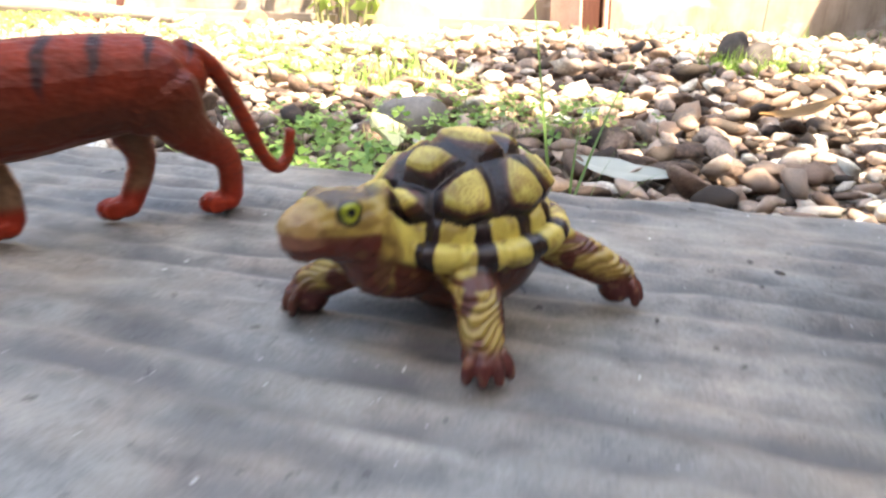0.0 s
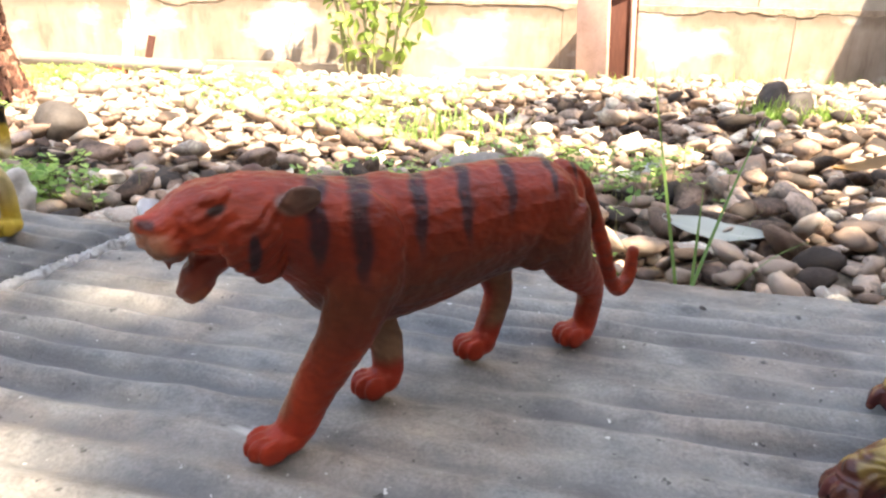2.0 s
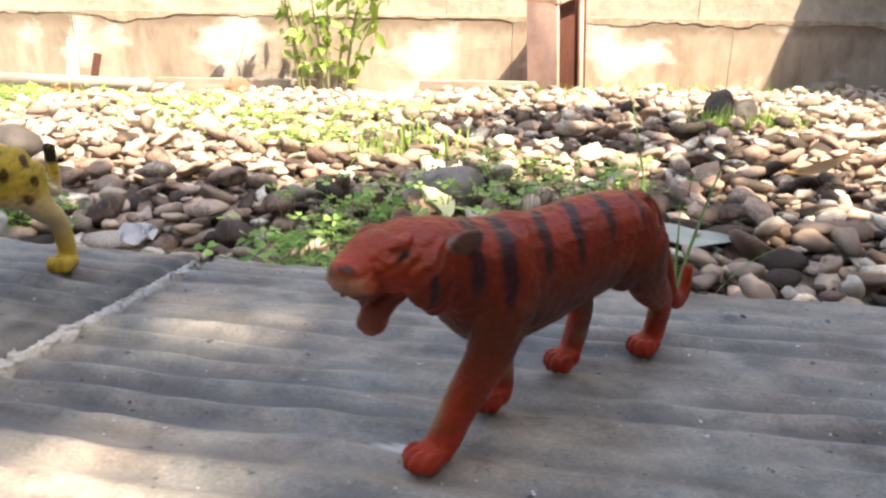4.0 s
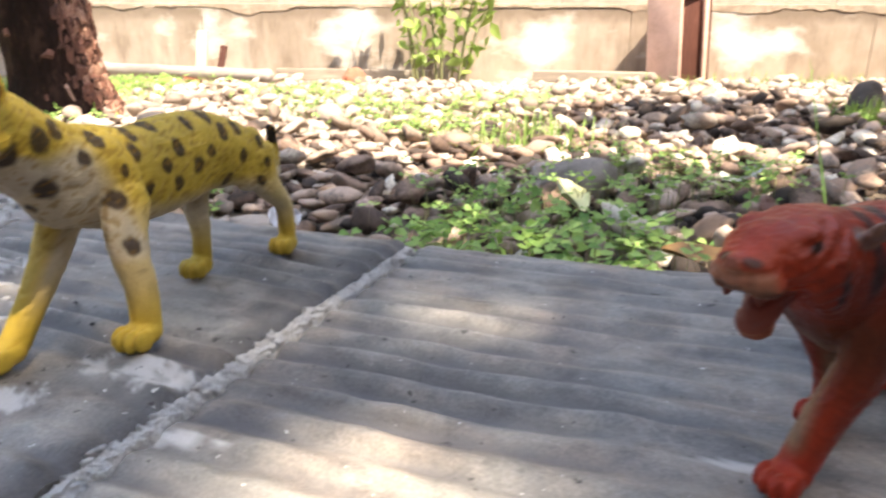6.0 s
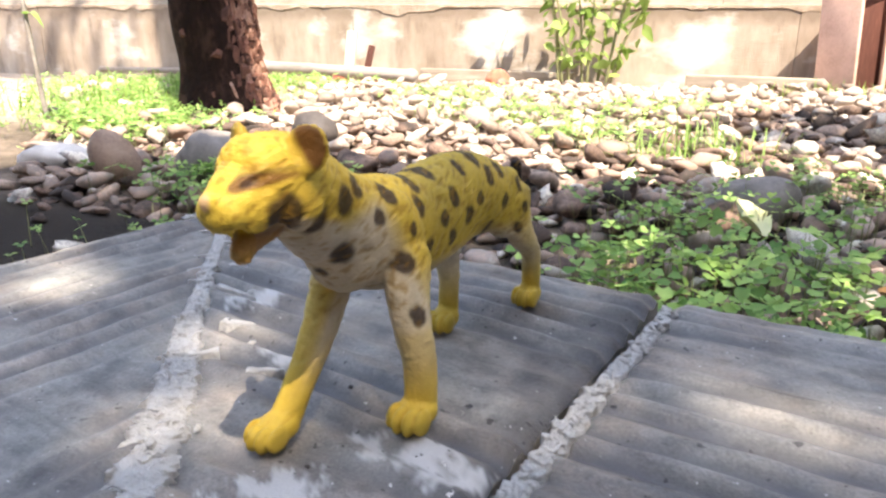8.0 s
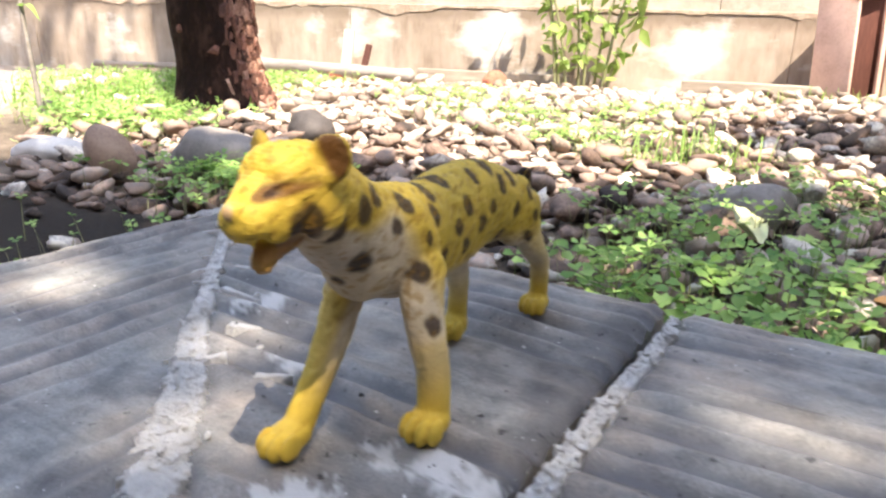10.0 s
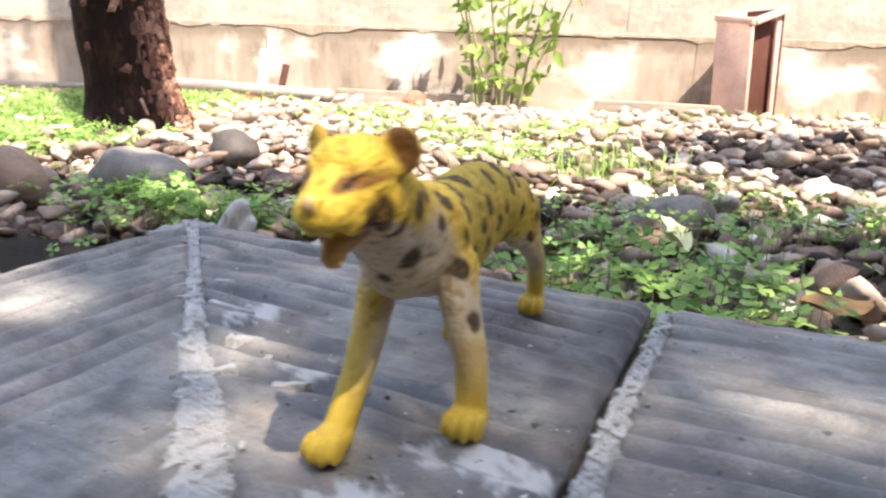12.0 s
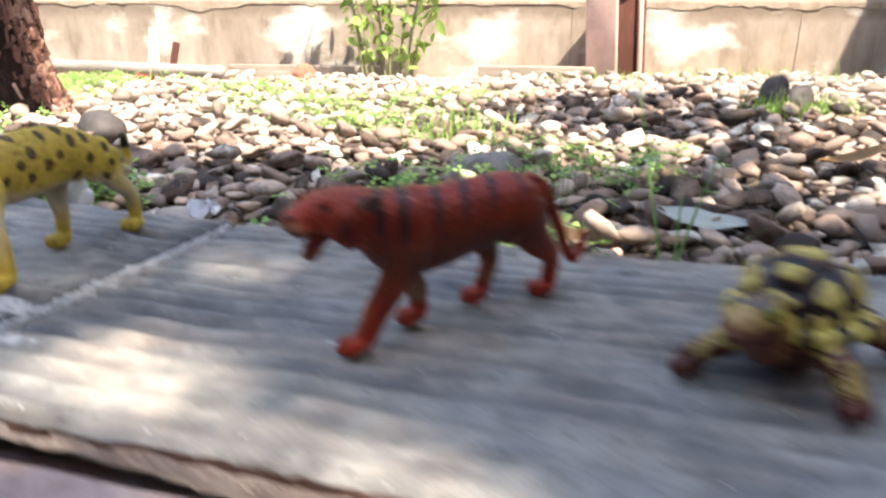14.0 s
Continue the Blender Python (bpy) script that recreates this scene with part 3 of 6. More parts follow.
def mortar_strip(name, points, half, seed, chips, tongues=()):
    """A flush crumbling strip of mortar through (x, y, width) points, with chips along it and tongues run into the grooves."""
    path = smoothpath([(p[0], p[1], p[2]) for p in points], 40)
    verts, faces = [], []
    cols = 9
    rng = random.Random(int(seed * 10))

    def side_at(i):
        nxt = path[min(i + 1, len(path) - 1)] - path[max(i - 1, 0)]
        t = Vector((nxt[0], nxt[1], 0)).normalized()
        return t, Vector((-t.y, t.x, 0))
    for i, q in enumerate(path):
        t, s = side_at(i)
        for k in range(cols):
            f = k / (cols - 1) * 2 - 1
            jit = 0.78 + 0.5 * abs(noise.noise(Vector((i * 0.31, k * 0.1 + (7 if f > 0 else 0), seed)))) + 0.28 * noise.noise(Vector((i * 1.3, f, seed + 2)))
            wide = q[2] * half * max(jit, 0.3)
            z = 0.0003 + 0.0004 * (1 - abs(f) ** 3) + 0.0011 * max(noise.noise(Vector((i * 0.55, k * 0.9, seed + 4))), -0.6)
            if abs(f) > 0.95:
                z = -0.003
            verts.append(Vector((q[0], q[1], z)) + s * wide * f)
    n = len(path)
    for i in range(n - 1):
        for k in range(cols - 1):
            a = i * cols + k
            faces.append((a, a + 1, a + cols + 1, a + cols))
    for _ in range(chips):
        i = rng.randrange(n)
        t, s = side_at(i)
        c = Vector((path[i][0], path[i][1], rng.uniform(0.0002, 0.0009))) + s * rng.gauss(0, 0.36) * half * path[i][2] + t * rng.uniform(-0.002, 0.002)
        a0, l, w, h = rng.uniform(0, 6.28), rng.uniform(0.0008, 0.0030), rng.uniform(0.0005, 0.0016), rng.uniform(0.0003, 0.0013)
        m = rng.choice((4, 5, 6))
        base = len(verts)
        tilt = Euler((rng.gauss(0, 0.25), rng.gauss(0, 0.25), a0)).to_matrix()
        for top in (0, 1):
            for k in range(m):
                g = 6.2832 * k / m + rng.uniform(-0.4, 0.4)
                verts.append(c + tilt @ Vector((l * math.cos(g), w * math.sin(g), h if top else -0.002)))
        faces.append(tuple(base + m + k for k in range(m)))
        for k in range(m):
            e = (k + 1) % m
            faces.append((base + k, base + e, base + m + e, base + m + k))
    for x0, y0, x1, y1, w in tongues:
        a, b = Vector((x0, y0, 0)), Vector((x1, y1, 0))
        t = (b - a).normalized()
        side = Vector((-t.y, t.x, 0))
        base = len(verts)
        for i in range(9):
            f = i / 8
            c = a.lerp(b, f) + side * 0.0008 * noise.noise(Vector((f * 5, seed, x0 * 90)))
            r = 1.6 * w * (1 - 0.6 * f) * (1 + 0.45 * noise.noise(Vector((f * 9, x1 * 90, seed)))) * (0.15 if i == 8 else 1)
            for k, up in ((-1, -0.002), (-0.6, 0.0012), (0.6, 0.0012), (1, -0.002)):
                verts.append(c + side * r * k + Vector((0, 0, up)))
        for i in range(8):
            for k in range(3):
                e = base + i * 4 + k
                faces.append((e, e + 1, e + 5, e + 4))
    ob = new(name, raw_mesh(name, verts, faces, M_mortar, smooth=False))
    ob.parent = coping
    ob.matrix_parent_inverse = Matrix.Translation(-CORNER)
    ob["label"] = "crumbling pale mortar"
    return ob


def uvp(u, v, w=1.0):
    p = main_place(u, v, 0)
    return (p.x, p.y, w)


mortar_strip("mortar", [uvp(0.2645, -0.014, 0.5), uvp(0.2652, -0.03, 0.8), uvp(0.2664, -0.08, 1.0), uvp(0.2690, -0.13, 1.0), uvp(0.2712, -0.16, 0.9), uvp(0.2735, -0.193, 1.2)], 0.0040, 1.0, 220)
mortar_strip("mortar", [uvp(0.003, -0.002, 1.4), uvp(0.0289, -0.0256, 0.8), uvp(0.0736, -0.0675, 0.8), uvp(0.113, -0.1045, 1.1), uvp(0.1290, -0.1205, 1.3), uvp(0.1606, -0.147, 1.8), uvp(0.1800, -0.1665, 2.1), uvp(0.2060, -0.192, 2.3)], 0.0046, 9.0, 150,
             [(-0.403, 0.369, -0.411, 0.359, 0.0022), (-0.388, 0.348, -0.366, 0.3405, 0.0014), (-0.413, 0.382, -0.419, 0.377, 0.0012), (-0.421, 0.400, -0.415, 0.4025, 0.0014), (-0.394, 0.354, -0.403, 0.349, 0.0013), (-0.398, 0.372, -0.390, 0.372, 0.0014),
              (-0.365, 0.318, -0.352, 0.318, 0.0020), (-0.336, 0.288, -0.325, 0.291, 0.0016), (-0.352, 0.297, -0.361, 0.290, 0.0018), (-0.434, 0.419, -0.443, 0.411, 0.0013)])
# lime smeared over the outer edges at the corner
for smear, smear_seed in (([(0.034, 0.0034, 0.3), (0.020, 0.0040, 0.8), (0.004, 0.0045, 1.2)], 3.0), ([(0.022, 0.0030, 0.3), (0.012, 0.0036, 0.8), (0.003, 0.0045, 1.2)], 4.0)):
    smear_points = []
    for along, inward, smear_w in smear:
        q = side_place(along, -inward, 0) if smear_seed == 3.0 else main_place(along, -inward, 0)
        smear_points.append((q.x, q.y, smear_w))
    mortar_strip("mortar", smear_points, 0.0062, smear_seed, 12)


def build_pond_wall():
    """The low wall under the coping: a recessed bed of mortar, then a rough ledge standing proud."""
    def band(name, outer, inner, high, low, mat, label):
        verts, faces = [], []
        n = 60
        for z in (high, low):
            for edge in (outer, inner):
                for i in range(2 * n + 1):
                    f = i / n - 1
                    p = side_place(edge + (0.75 - edge) * -f, -edge * MITRE, 0) if f < 0 else main_place(edge * MITRE + (0.80 - edge) * f, -edge, 0)
                    if f > 0:
                        u = edge * MITRE + (0.80 - edge) * f
                        p = p + ACROSS * (bend(u) - (0.0065 * min(max((u - 0.27) / 0.02, 0), 1) if edge > 0.1 else 0))
                    k = noise.noise_vector(Vector((i * 0.31, edge * 9, z * 30))) * 0.003
                    verts.append((p.x + k.x, p.y + k.y, z + k.z * 0.5))
        m = 2 * n + 1
        for i in range(2 * n):
            faces += [(i, i + 1, m + i + 1, m + i), (2 * m + i, 3 * m + i, 3 * m + i + 1, 2 * m + i + 1),
                      (i, 2 * m + i, 2 * m + i + 1, i + 1), (m + i, m + i + 1, 3 * m + i + 1, 3 * m + i)]
        faces += [(0, m, 3 * m, 2 * m), (m - 1, 3 * m - 1, 4 * m - 1, 2 * m - 1)]
        ob = new(name, raw_mesh(name, verts, faces, mat, smooth=False))
        ob.parent = coping
        ob.matrix_parent_inverse = Matrix.Translation(-CORNER)
        ob["label"] = label
    band("mortar_bed", 0.012, WIDE - 0.016, -THICK + 0.001, -0.20, M_joint, "dark recessed mortar bed")
    band("base", 0.006, WIDE - 0.012, -0.024, -0.36, M_brickedge, "rough pinkish cement base")
    band("ledge", WIDE + 0.0035, WIDE + 0.06, -0.011, -0.36, M_brickedge, "rough pinkish inner cement ledge")


build_pond_wall()


# ---- garden wall ----
def build_wall():
    """Courses of plastered blocks with open joints; the upper courses carry a cream coat."""
    wall = new("wall_north")
    wall.matrix_world = pose(0, 3.15, 0.165, 0, 0.75, 0)
    tagged(wall, "old cream plastered block wall with stained lower course", "wall", kind="structure")
    part("core", block(9.0, 0.12, 2.6, 0, (0, 0.09, 0.9)), M_joint, wall)
    low_h, up_h = 0.36, 0.30

    def piece(x0, x1, z0, z1, mat, proud):
        bm = bmesh.new()
        n = max(2, int((x1 - x0) / 0.05))
        bmesh.ops.create_grid(bm, x_segments=n, y_segments=6, size=0.5)
        bmesh.ops.scale(bm, vec=(x1 - x0 - 0.003, z1 - z0 - 0.006, 1), verts=bm.verts)
        bmesh.ops.rotate(bm, matrix=Matrix.Rotation(radians(90), 3, "X"), verts=bm.verts)
        ext = bmesh.ops.extrude_face_region(bm, geom=bm.faces[:])
        bmesh.ops.translate(bm, vec=(0, 0.08, 0), verts=[g for g in ext["geom"] if isinstance(g, bmesh.types.BMVert)])
        bmesh.ops.recalc_face_normals(bm, faces=bm.faces[:])
        bmesh.ops.translate(bm, vec=((x0 + x1) / 2, -proud, (z0 + z1) / 2), verts=bm.verts)
        rough_up(bm, 0.004, 9.0, x0)
        part("block", bm, mat, wall)
    rng = random.Random(5)
    x = -4.3
    while x < 4.3:
        w = rng.uniform(0.75, 0.95)
        piece(x, x + w, -low_h, 0, M_plaster, 0.0)
        x += w
    for row in range(4):
        x = -4.3 - 0.4 * (row % 2)
        z = row * up_h
        while x < 4.3:
            w = 1.06 if row == 0 else rng.uniform(0.8, 1.0)
            piece(x, x + w, z, z + up_h, M_coat, -0.010 if row == 0 else 0.0)
            x += w
    # broken lip of plaster left along the joint
    verts, faces = [], []
    n = 620
    for i in range(n + 1):
        x = -4.2 + 8.4 * i / n
        drop = 0.030 * max(noise.noise(Vector((x * 3.1, 0.3, 2.0))) + 0.5 * noise.noise(Vector((x * 14, 0.7, 4.0))) + 0.25 * noise.noise(Vector((x * 45, 0.7, 4.0))), -0.12)
        for y, z in ((0.012, 0.012), (-0.003, 0.010), (-0.0035, -0.004 - drop), (0.012, -0.006 - drop)):
            verts.append((x, y + 0.002 * noise.noise(Vector((x * 30, y, z * 40))), z))
    for i in range(n):
        for k in range(3):
            a = i * 4 + k
            faces.append((a, a + 1, a + 5, a + 4))
    lip = new("broken_plaster", raw_mesh("broken_plaster", verts, faces, M_lip, smooth=False))
    lip.parent = wall
    lip["label"] = "broken brown plaster lip along the joint"


build_wall()


def build_unseen_walls():
    """Unseen walls added to shade the garden wall's right end and cut stray light."""
    side = new("house_side", mesh_of(block(0.15, 4.512, 2.5, 0.01, (1.955, 0.884, 0.42)), "house_side", M_unseen_wall, smooth=False))
    tagged(side, "unseen plain brown wall added to shade the garden wall", "wall", kind="structure")
    # added behind the camera to keep light off the near sides
    back = new("house_front", mesh_of(block(7.4, 0.15, 2.5, 0.01, (-1.3, -1.45, 1.0)), "house_front", M_unseen_wall, smooth=False))
    tagged(back, "unseen plain brown wall added behind the camera to block light", "wall", kind="structure")
    left = new("house_wing", mesh_of(block(0.15, 3.4, 2.4, 0.01, (-4.4, 0.2, 0.95)), "house_wing", M_unseen_wall, smooth=False))
    tagged(left, "unseen plain brown wall added to close the left side", "wall", kind="structure")


build_unseen_walls()


# ---- pebbles and stones ----
def pebble_form(seed, sub):
    bm = bmesh.new()
    bmesh.ops.create_icosphere(bm, subdivisions=sub, radius=1)
    rng = random.Random(seed)
    off = Vector((rng.uniform(0, 50), rng.uniform(0, 50), rng.uniform(0, 50)))
    sx, sy, sz = rng.uniform(0.95, 1.2), rng.uniform(0.58, 0.95), rng.uniform(0.36, 0.64)
    for p in bm.verts:
        d = 1 + 0.50 * noise.noise(p.co * 0.9 + off) + 0.30 * noise.noise(p.co * 1.7 + off) + 0.05 * noise.noise(p.co * 5 + off)
        p.co = Vector((p.co.x * sx * d, p.co.y * sy * d, p.co.z * sz * d))
    return bm


def pebble_arrays(seed, sub):
    bm = pebble_form(seed, sub)
    vs = np.array([p.co[:] for p in bm.verts])
    fs = np.array([[p.index for p in f.verts] for f in bm.faces])
    bm.free()
    return vs, fs


def on_coping(x, y, room=0.0):
    d = Vector((x, y, 0)) - CORNER
    return d.dot(ACROSS) < 0.018 + bend(d.dot(ALONG)) + room and d.dot(ALONG) > -0.03 - room


def lawn(x, y):
    """1 where grass covers the pebbles: the far left corner."""
    return min(max((-1.15 - x + 0.25 * noise.noise(Vector((x * 2, y * 2, 9)))) / 0.3, 0), 1) * min(max((y - 1.25) / 0.3, 0), 1)


def build_pebbles():
    rng = random.Random(11)
    forms = [pebble_arrays(100 + i, 2) for i in range(10)]
    low_forms = [pebble_arrays(200 + i, 1) for i in range(8)]
    near, far = [], []
    cells = {}

    def free(x, y, r, layer):
        k = (int(x / 0.1), int(y / 0.1), layer)
        for a in (-1, 0, 1):
            for b in (-1, 0, 1):
                for (px, py, pr) in cells.get((k[0] + a, k[1] + b, layer), ()):
                    if (px - x) ** 2 + (py - y) ** 2 < (0.78 * (r + pr)) ** 2:
                        return False
        cells.setdefault(k, []).append((x, y, r))
        return True
    for layer, tries in ((0, 34000), (1, 15000)):
        for _ in range(tries):
            x, y = rng.uniform(-2.6, 2.05), rng.uniform(0.2, 2.95)
            if abs(x + 0.1) > 0.35 + 0.85 * y:
                continue
            r = rng.choice((0.010, 0.012, 0.014, 0.016, 0.018, 0.021, 0.024, 0.029)) * rng.uniform(0.85, 1.2)
            if y < 0.85:
                r = min(r, 0.020)
            if on_coping(x, y, r * 0.8) or rng.random() < 0.9 * lawn(x, y):
                continue
            if rng.random() < 0.96 * damp_soil(x, y):
                continue
            if not free(x, y, r, layer):
                continue
            z = ground_height(x, y) + r * 0.28 + layer * r * 0.75 + rng.uniform(-0.004, 0.004)
            row = (x, y, z, r, rng.uniform(0, 360), rng.gauss(0, 20), rng.gauss(0, 20), rng.randrange(8))
            (near if -0.55 < x < 0.55 and y < 1.22 and layer == 1 else far).append(row)
    near.sort(key=lambda q: q[1])
    far += near[290:]
    near = near[:290]
    bed = new("pebble_bed")
    tagged(bed, "bed of rounded grey and brown river pebbles", "pebbles", kind="structure")
    meshes = []
    for i, (vs, fs) in enumerate(forms):
        meshes.append(raw_mesh("pebble", vs, fs, M_stone))
    for k, (x, y, z, r, a, b, c, f) in enumerate(near):
        ob = new("pebble", meshes[k % len(meshes)])
        ob.parent = bed
        ob.matrix_basis = pose(x, y, z, b, c, a) @ Matrix.Diagonal((r, r, r, 1))
    # pebbles in the sun, outside the shaded patch, take the paler copy
    def in_open_sun(x, y):
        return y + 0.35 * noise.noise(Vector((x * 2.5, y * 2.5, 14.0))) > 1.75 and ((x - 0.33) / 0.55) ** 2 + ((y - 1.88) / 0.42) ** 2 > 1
    for sun_pale, mat in ((False, M_pebble), (True, M_sunlit_pebble)):
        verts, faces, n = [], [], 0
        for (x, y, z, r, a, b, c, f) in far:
            if in_open_sun(x, y) != sun_pale:
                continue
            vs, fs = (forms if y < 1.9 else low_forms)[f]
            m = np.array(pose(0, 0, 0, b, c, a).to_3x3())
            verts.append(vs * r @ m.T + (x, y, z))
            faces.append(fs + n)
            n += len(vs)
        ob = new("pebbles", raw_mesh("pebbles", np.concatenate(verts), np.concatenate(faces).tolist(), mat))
        ob.parent = bed
        tagged(ob, kind="stuff")


build_pebbles()


def stone(name, at, size, turn, mat, label, seed, lumps=0.22):
    bm = bmesh.new()
    bmesh.ops.create_icosphere(bm, subdivisions=4, radius=1)
    off = Vector((seed * 3.1, seed * 1.3, seed))
    for p in bm.verts:
        d = 1 + lumps * noise.noise(p.co * 0.9 + off) + 0.3 * lumps * noise.noise(p.co * 2.5 + off) + 0.08 * lumps * noise.noise(p.co * 8 + off)
        p.co *= d
    bm.transform(Matrix.Diagonal((*size, 1)))
    ob = new(name, mesh_of(bm, name, mat))
    ob.matrix_world = pose(*at, *turn)
    return tagged(ob, label, "stone")


def gz(x, y, up=0.0):
    return ground_height(x, y) + up


stone("boulder", (-1.00, 1.22, gz(-1.0, 1.22, 0.052)), (0.090, 0.06, 0.056), (0, 4, 8), M_boulder_grey, "large rounded grey stone half buried in pebbles", 1)
stone("stone", (-1.185, 1.15, gz(-1.185, 1.15, 0.050)), (0.042, 0.040, 0.060), (0, -18, 0), M_boulder_brown, "egg-shaped brown stone standing among pebbles", 2, 0.12)
stone("stone", (-0.975, 1.53, gz(-0.975, 1.53, 0.04)), (0.052, 0.045, 0.050), (0, 12, 0), M_boulder_dark, "dark grey rounded stone on the pebbles", 3)
stone("stone", (-0.095, 1.20, gz(-0.095, 1.2, 0.03)), (0.066, 0.042, 0.042), (0, -14, 10), M_boulder_grey, "dark brown stone among clover", 4)
stone("stone", (0.672, 2.02, gz(0.672, 2.02, 0.036)), (0.046, 0.040, 0.060), (0, 12, 0), M_boulder_dark, "upright dark grey stone in a tuft of grass", 5)
stone("stone", (0.722, 1.98, gz(0.722, 1.98, 0.022)), (0.046, 0.036, 0.052), (0, 20, 30), M_boulder_dark, "dark stone beside the upright stone", 6)
stone("brick_chunk", (-0.865, 2.86, gz(-0.865, 2.86, 0.03)), (0.055, 0.04, 0.042), (0, 25, 10), M_brick, "broken chunk of red brick on pebbles", 7, 0.4)


stone("stone", (-1.42, 1.24, gz(-1.42, 1.24, 0.02)), (0.085, 0.05, 0.035), (0, 3, 12), M_palestone, "flat pale stone lying in the sun", 9, 0.25)


# ---- things along the wall ----
def build_flue():
    """Hollow clay box standing on end by the wall, one side of dark board."""
    box = new("clay_box")
    box.matrix_world = pose(0.385, 2.985, -0.138, 0, -2.5, 0)
    tagged(box, "hollow faded pink clay box standing by the wall", "box")
    t, s, h = 0.014, 0.16, 0.405
    turn = Matrix.Rotation(radians(-50), 4, "Z")

    def panel(name, w, at, ang, mat, label="", fall=(0, 0), low=0.0, tall=0.0, deep=t, lean=0.0):
        """One upright board whose top runs from fall[0] to fall[1] below the full height."""
        tall = tall or h
        bm = block(w, deep, tall, 0.003)
        bm.transform(Matrix.Translation((0, 0, low + tall / 2)))
        for v in bm.verts:
            f = min(max(v.co.x / w + 0.5, 0), 1)
            if v.co.z > low + tall / 2 or low > 0:
                v.co.z -= fall[0] * (1 - f) + fall[1] * f
            v.co.y -= lean * max(v.co.z - h + 0.06, 0)
        rough_up(bm, 0.003, 12, at[0] * 10)
        ob = part(name, bm, mat, box, label, True)
        ob.matrix_basis = turn @ pose(at[0], at[1], 0, 0, 0, ang)
    dip = 0.034
    panel("front_panel", s, (0, -s / 2, 0), 0, M_clay, "", (0.014, dip))
    panel("side_panel", s - 2 * t - 0.020, (s / 2 - 0.030, -0.010, 0), 90, M_darkclay, "dark red-brown board set back in the box", (dip, 0.008))
    panel("corner_strip", 0.022, (s / 2 - t / 2, s / 2 - 0.018, 0), 90, M_clay, "", (0.006, 0))
    # back panel dark too: the box's shaded inside put into its colour
    panel("back_panel", s, (0, s / 2, 0), 0, M_darkclay)
    panel("side_panel", s - 2 * t, (-s / 2 + t / 2, 0, 0), 90, M_clay)
    panel("rim", s + 0.012, (-0.002, -s / 2 - 0.004, 0), 0, M_clay, "", (0.012, dip), h - 0.022, 0.024, 0.018)
    panel("rim", s + 0.004, (s / 2 + 0.004, 0.004, 0), 90, M_clay, "", (dip, -0.006), h - 0.022, 0.024, 0.018)


build_flue()


def lying_pole(name, a, b, r, mat, label, knots=0):
    n = 24
    rows = []
    for i in range(n + 1):
        f = i / n
        p = Vector(a).lerp(Vector(b), f)
        q = r * (1 + 0.05 * noise.noise(Vector((f * 6, 2, 0))))
        if knots and min(abs(f - k / knots) for k in range(knots + 1)) < 0.02:
            q *= 1.16
        rows.append((*p, q, q))
    vs, fs = tube(rows, 1, 12, (0, 1, 0))
    ob = new(name, raw_mesh(name, vs, fs, mat))
    return tagged(ob, label, "pole")


lying_pole("bamboo_pole", (-2.03, 3.03, -0.072), (-1.275, 2.97, -0.098), 0.027, M_pole, "weathered grey bamboo pole lying along the wall", 3)
lying_pole("bamboo_pole", (-3.0, 3.08, -0.100), (-2.1, 3.07, -0.100), 0.014, M_plank, "thin dark pole lying along the wall", 2)


def lying_board(name, a, b, w, t, label):
    a, b = Vector(a), Vector(b)
    bm = block((b - a).length, w, t, 0.003)
    rough_up(bm, 0.003, 8, a.x)
    ob = new(name, mesh_of(bm, name, M_plank, smooth=False))
    ob.matrix_world = Matrix.Translation((a + b) / 2) @ (b - a).to_track_quat("X", "Z").to_matrix().to_4x4()
    return tagged(ob, label, "plank")


lying_board("plank", (-0.17, 3.0, -0.098), (0.30, 2.965, -0.104), 0.06, 0.042, "weathered plank lying at the foot of the wall")
lying_board("plank", (-1.26, 3.06, -0.094), (-0.60, 3.06, -0.102), 0.05, 0.045, "dark weathered plank along the wall foot")


def leaning(name, x, y, w, t, h, lean, roll, mat, label, cat):
    bm = block(w, t, h, 0.002, (0, 0, h / 2))
    rough_up(bm, 0.003, 10, x)
    ob = new(name, mesh_of(bm, name, mat, smooth=False))
    ob.matrix_world = pose(x, y, gz(x, y, -0.004), -lean, roll, 0)
    return tagged(ob, label, cat)


leaning("board", -1.61, 3.05, 0.05, 0.016, 0.23, 12, 3, M_palewood, "pale board leaning on the wall", "board")
leaning("brick", -1.60, 2.99, 0.05, 0.03, 0.065, 0, -30, M_brick, "broken red brick at the wall foot", "brick")
leaning("tile_shard", -1.525, 3.03, 0.028, 0.012, 0.17, 10, 12, M_darkclay, "dark broken roof tile leaning on the wall", "tile")
leaning("brick", -1.47, 3.0, 0.09, 0.05, 0.03, 0, 0, M_brick, "flat red brick piece at the wall foot", "brick")


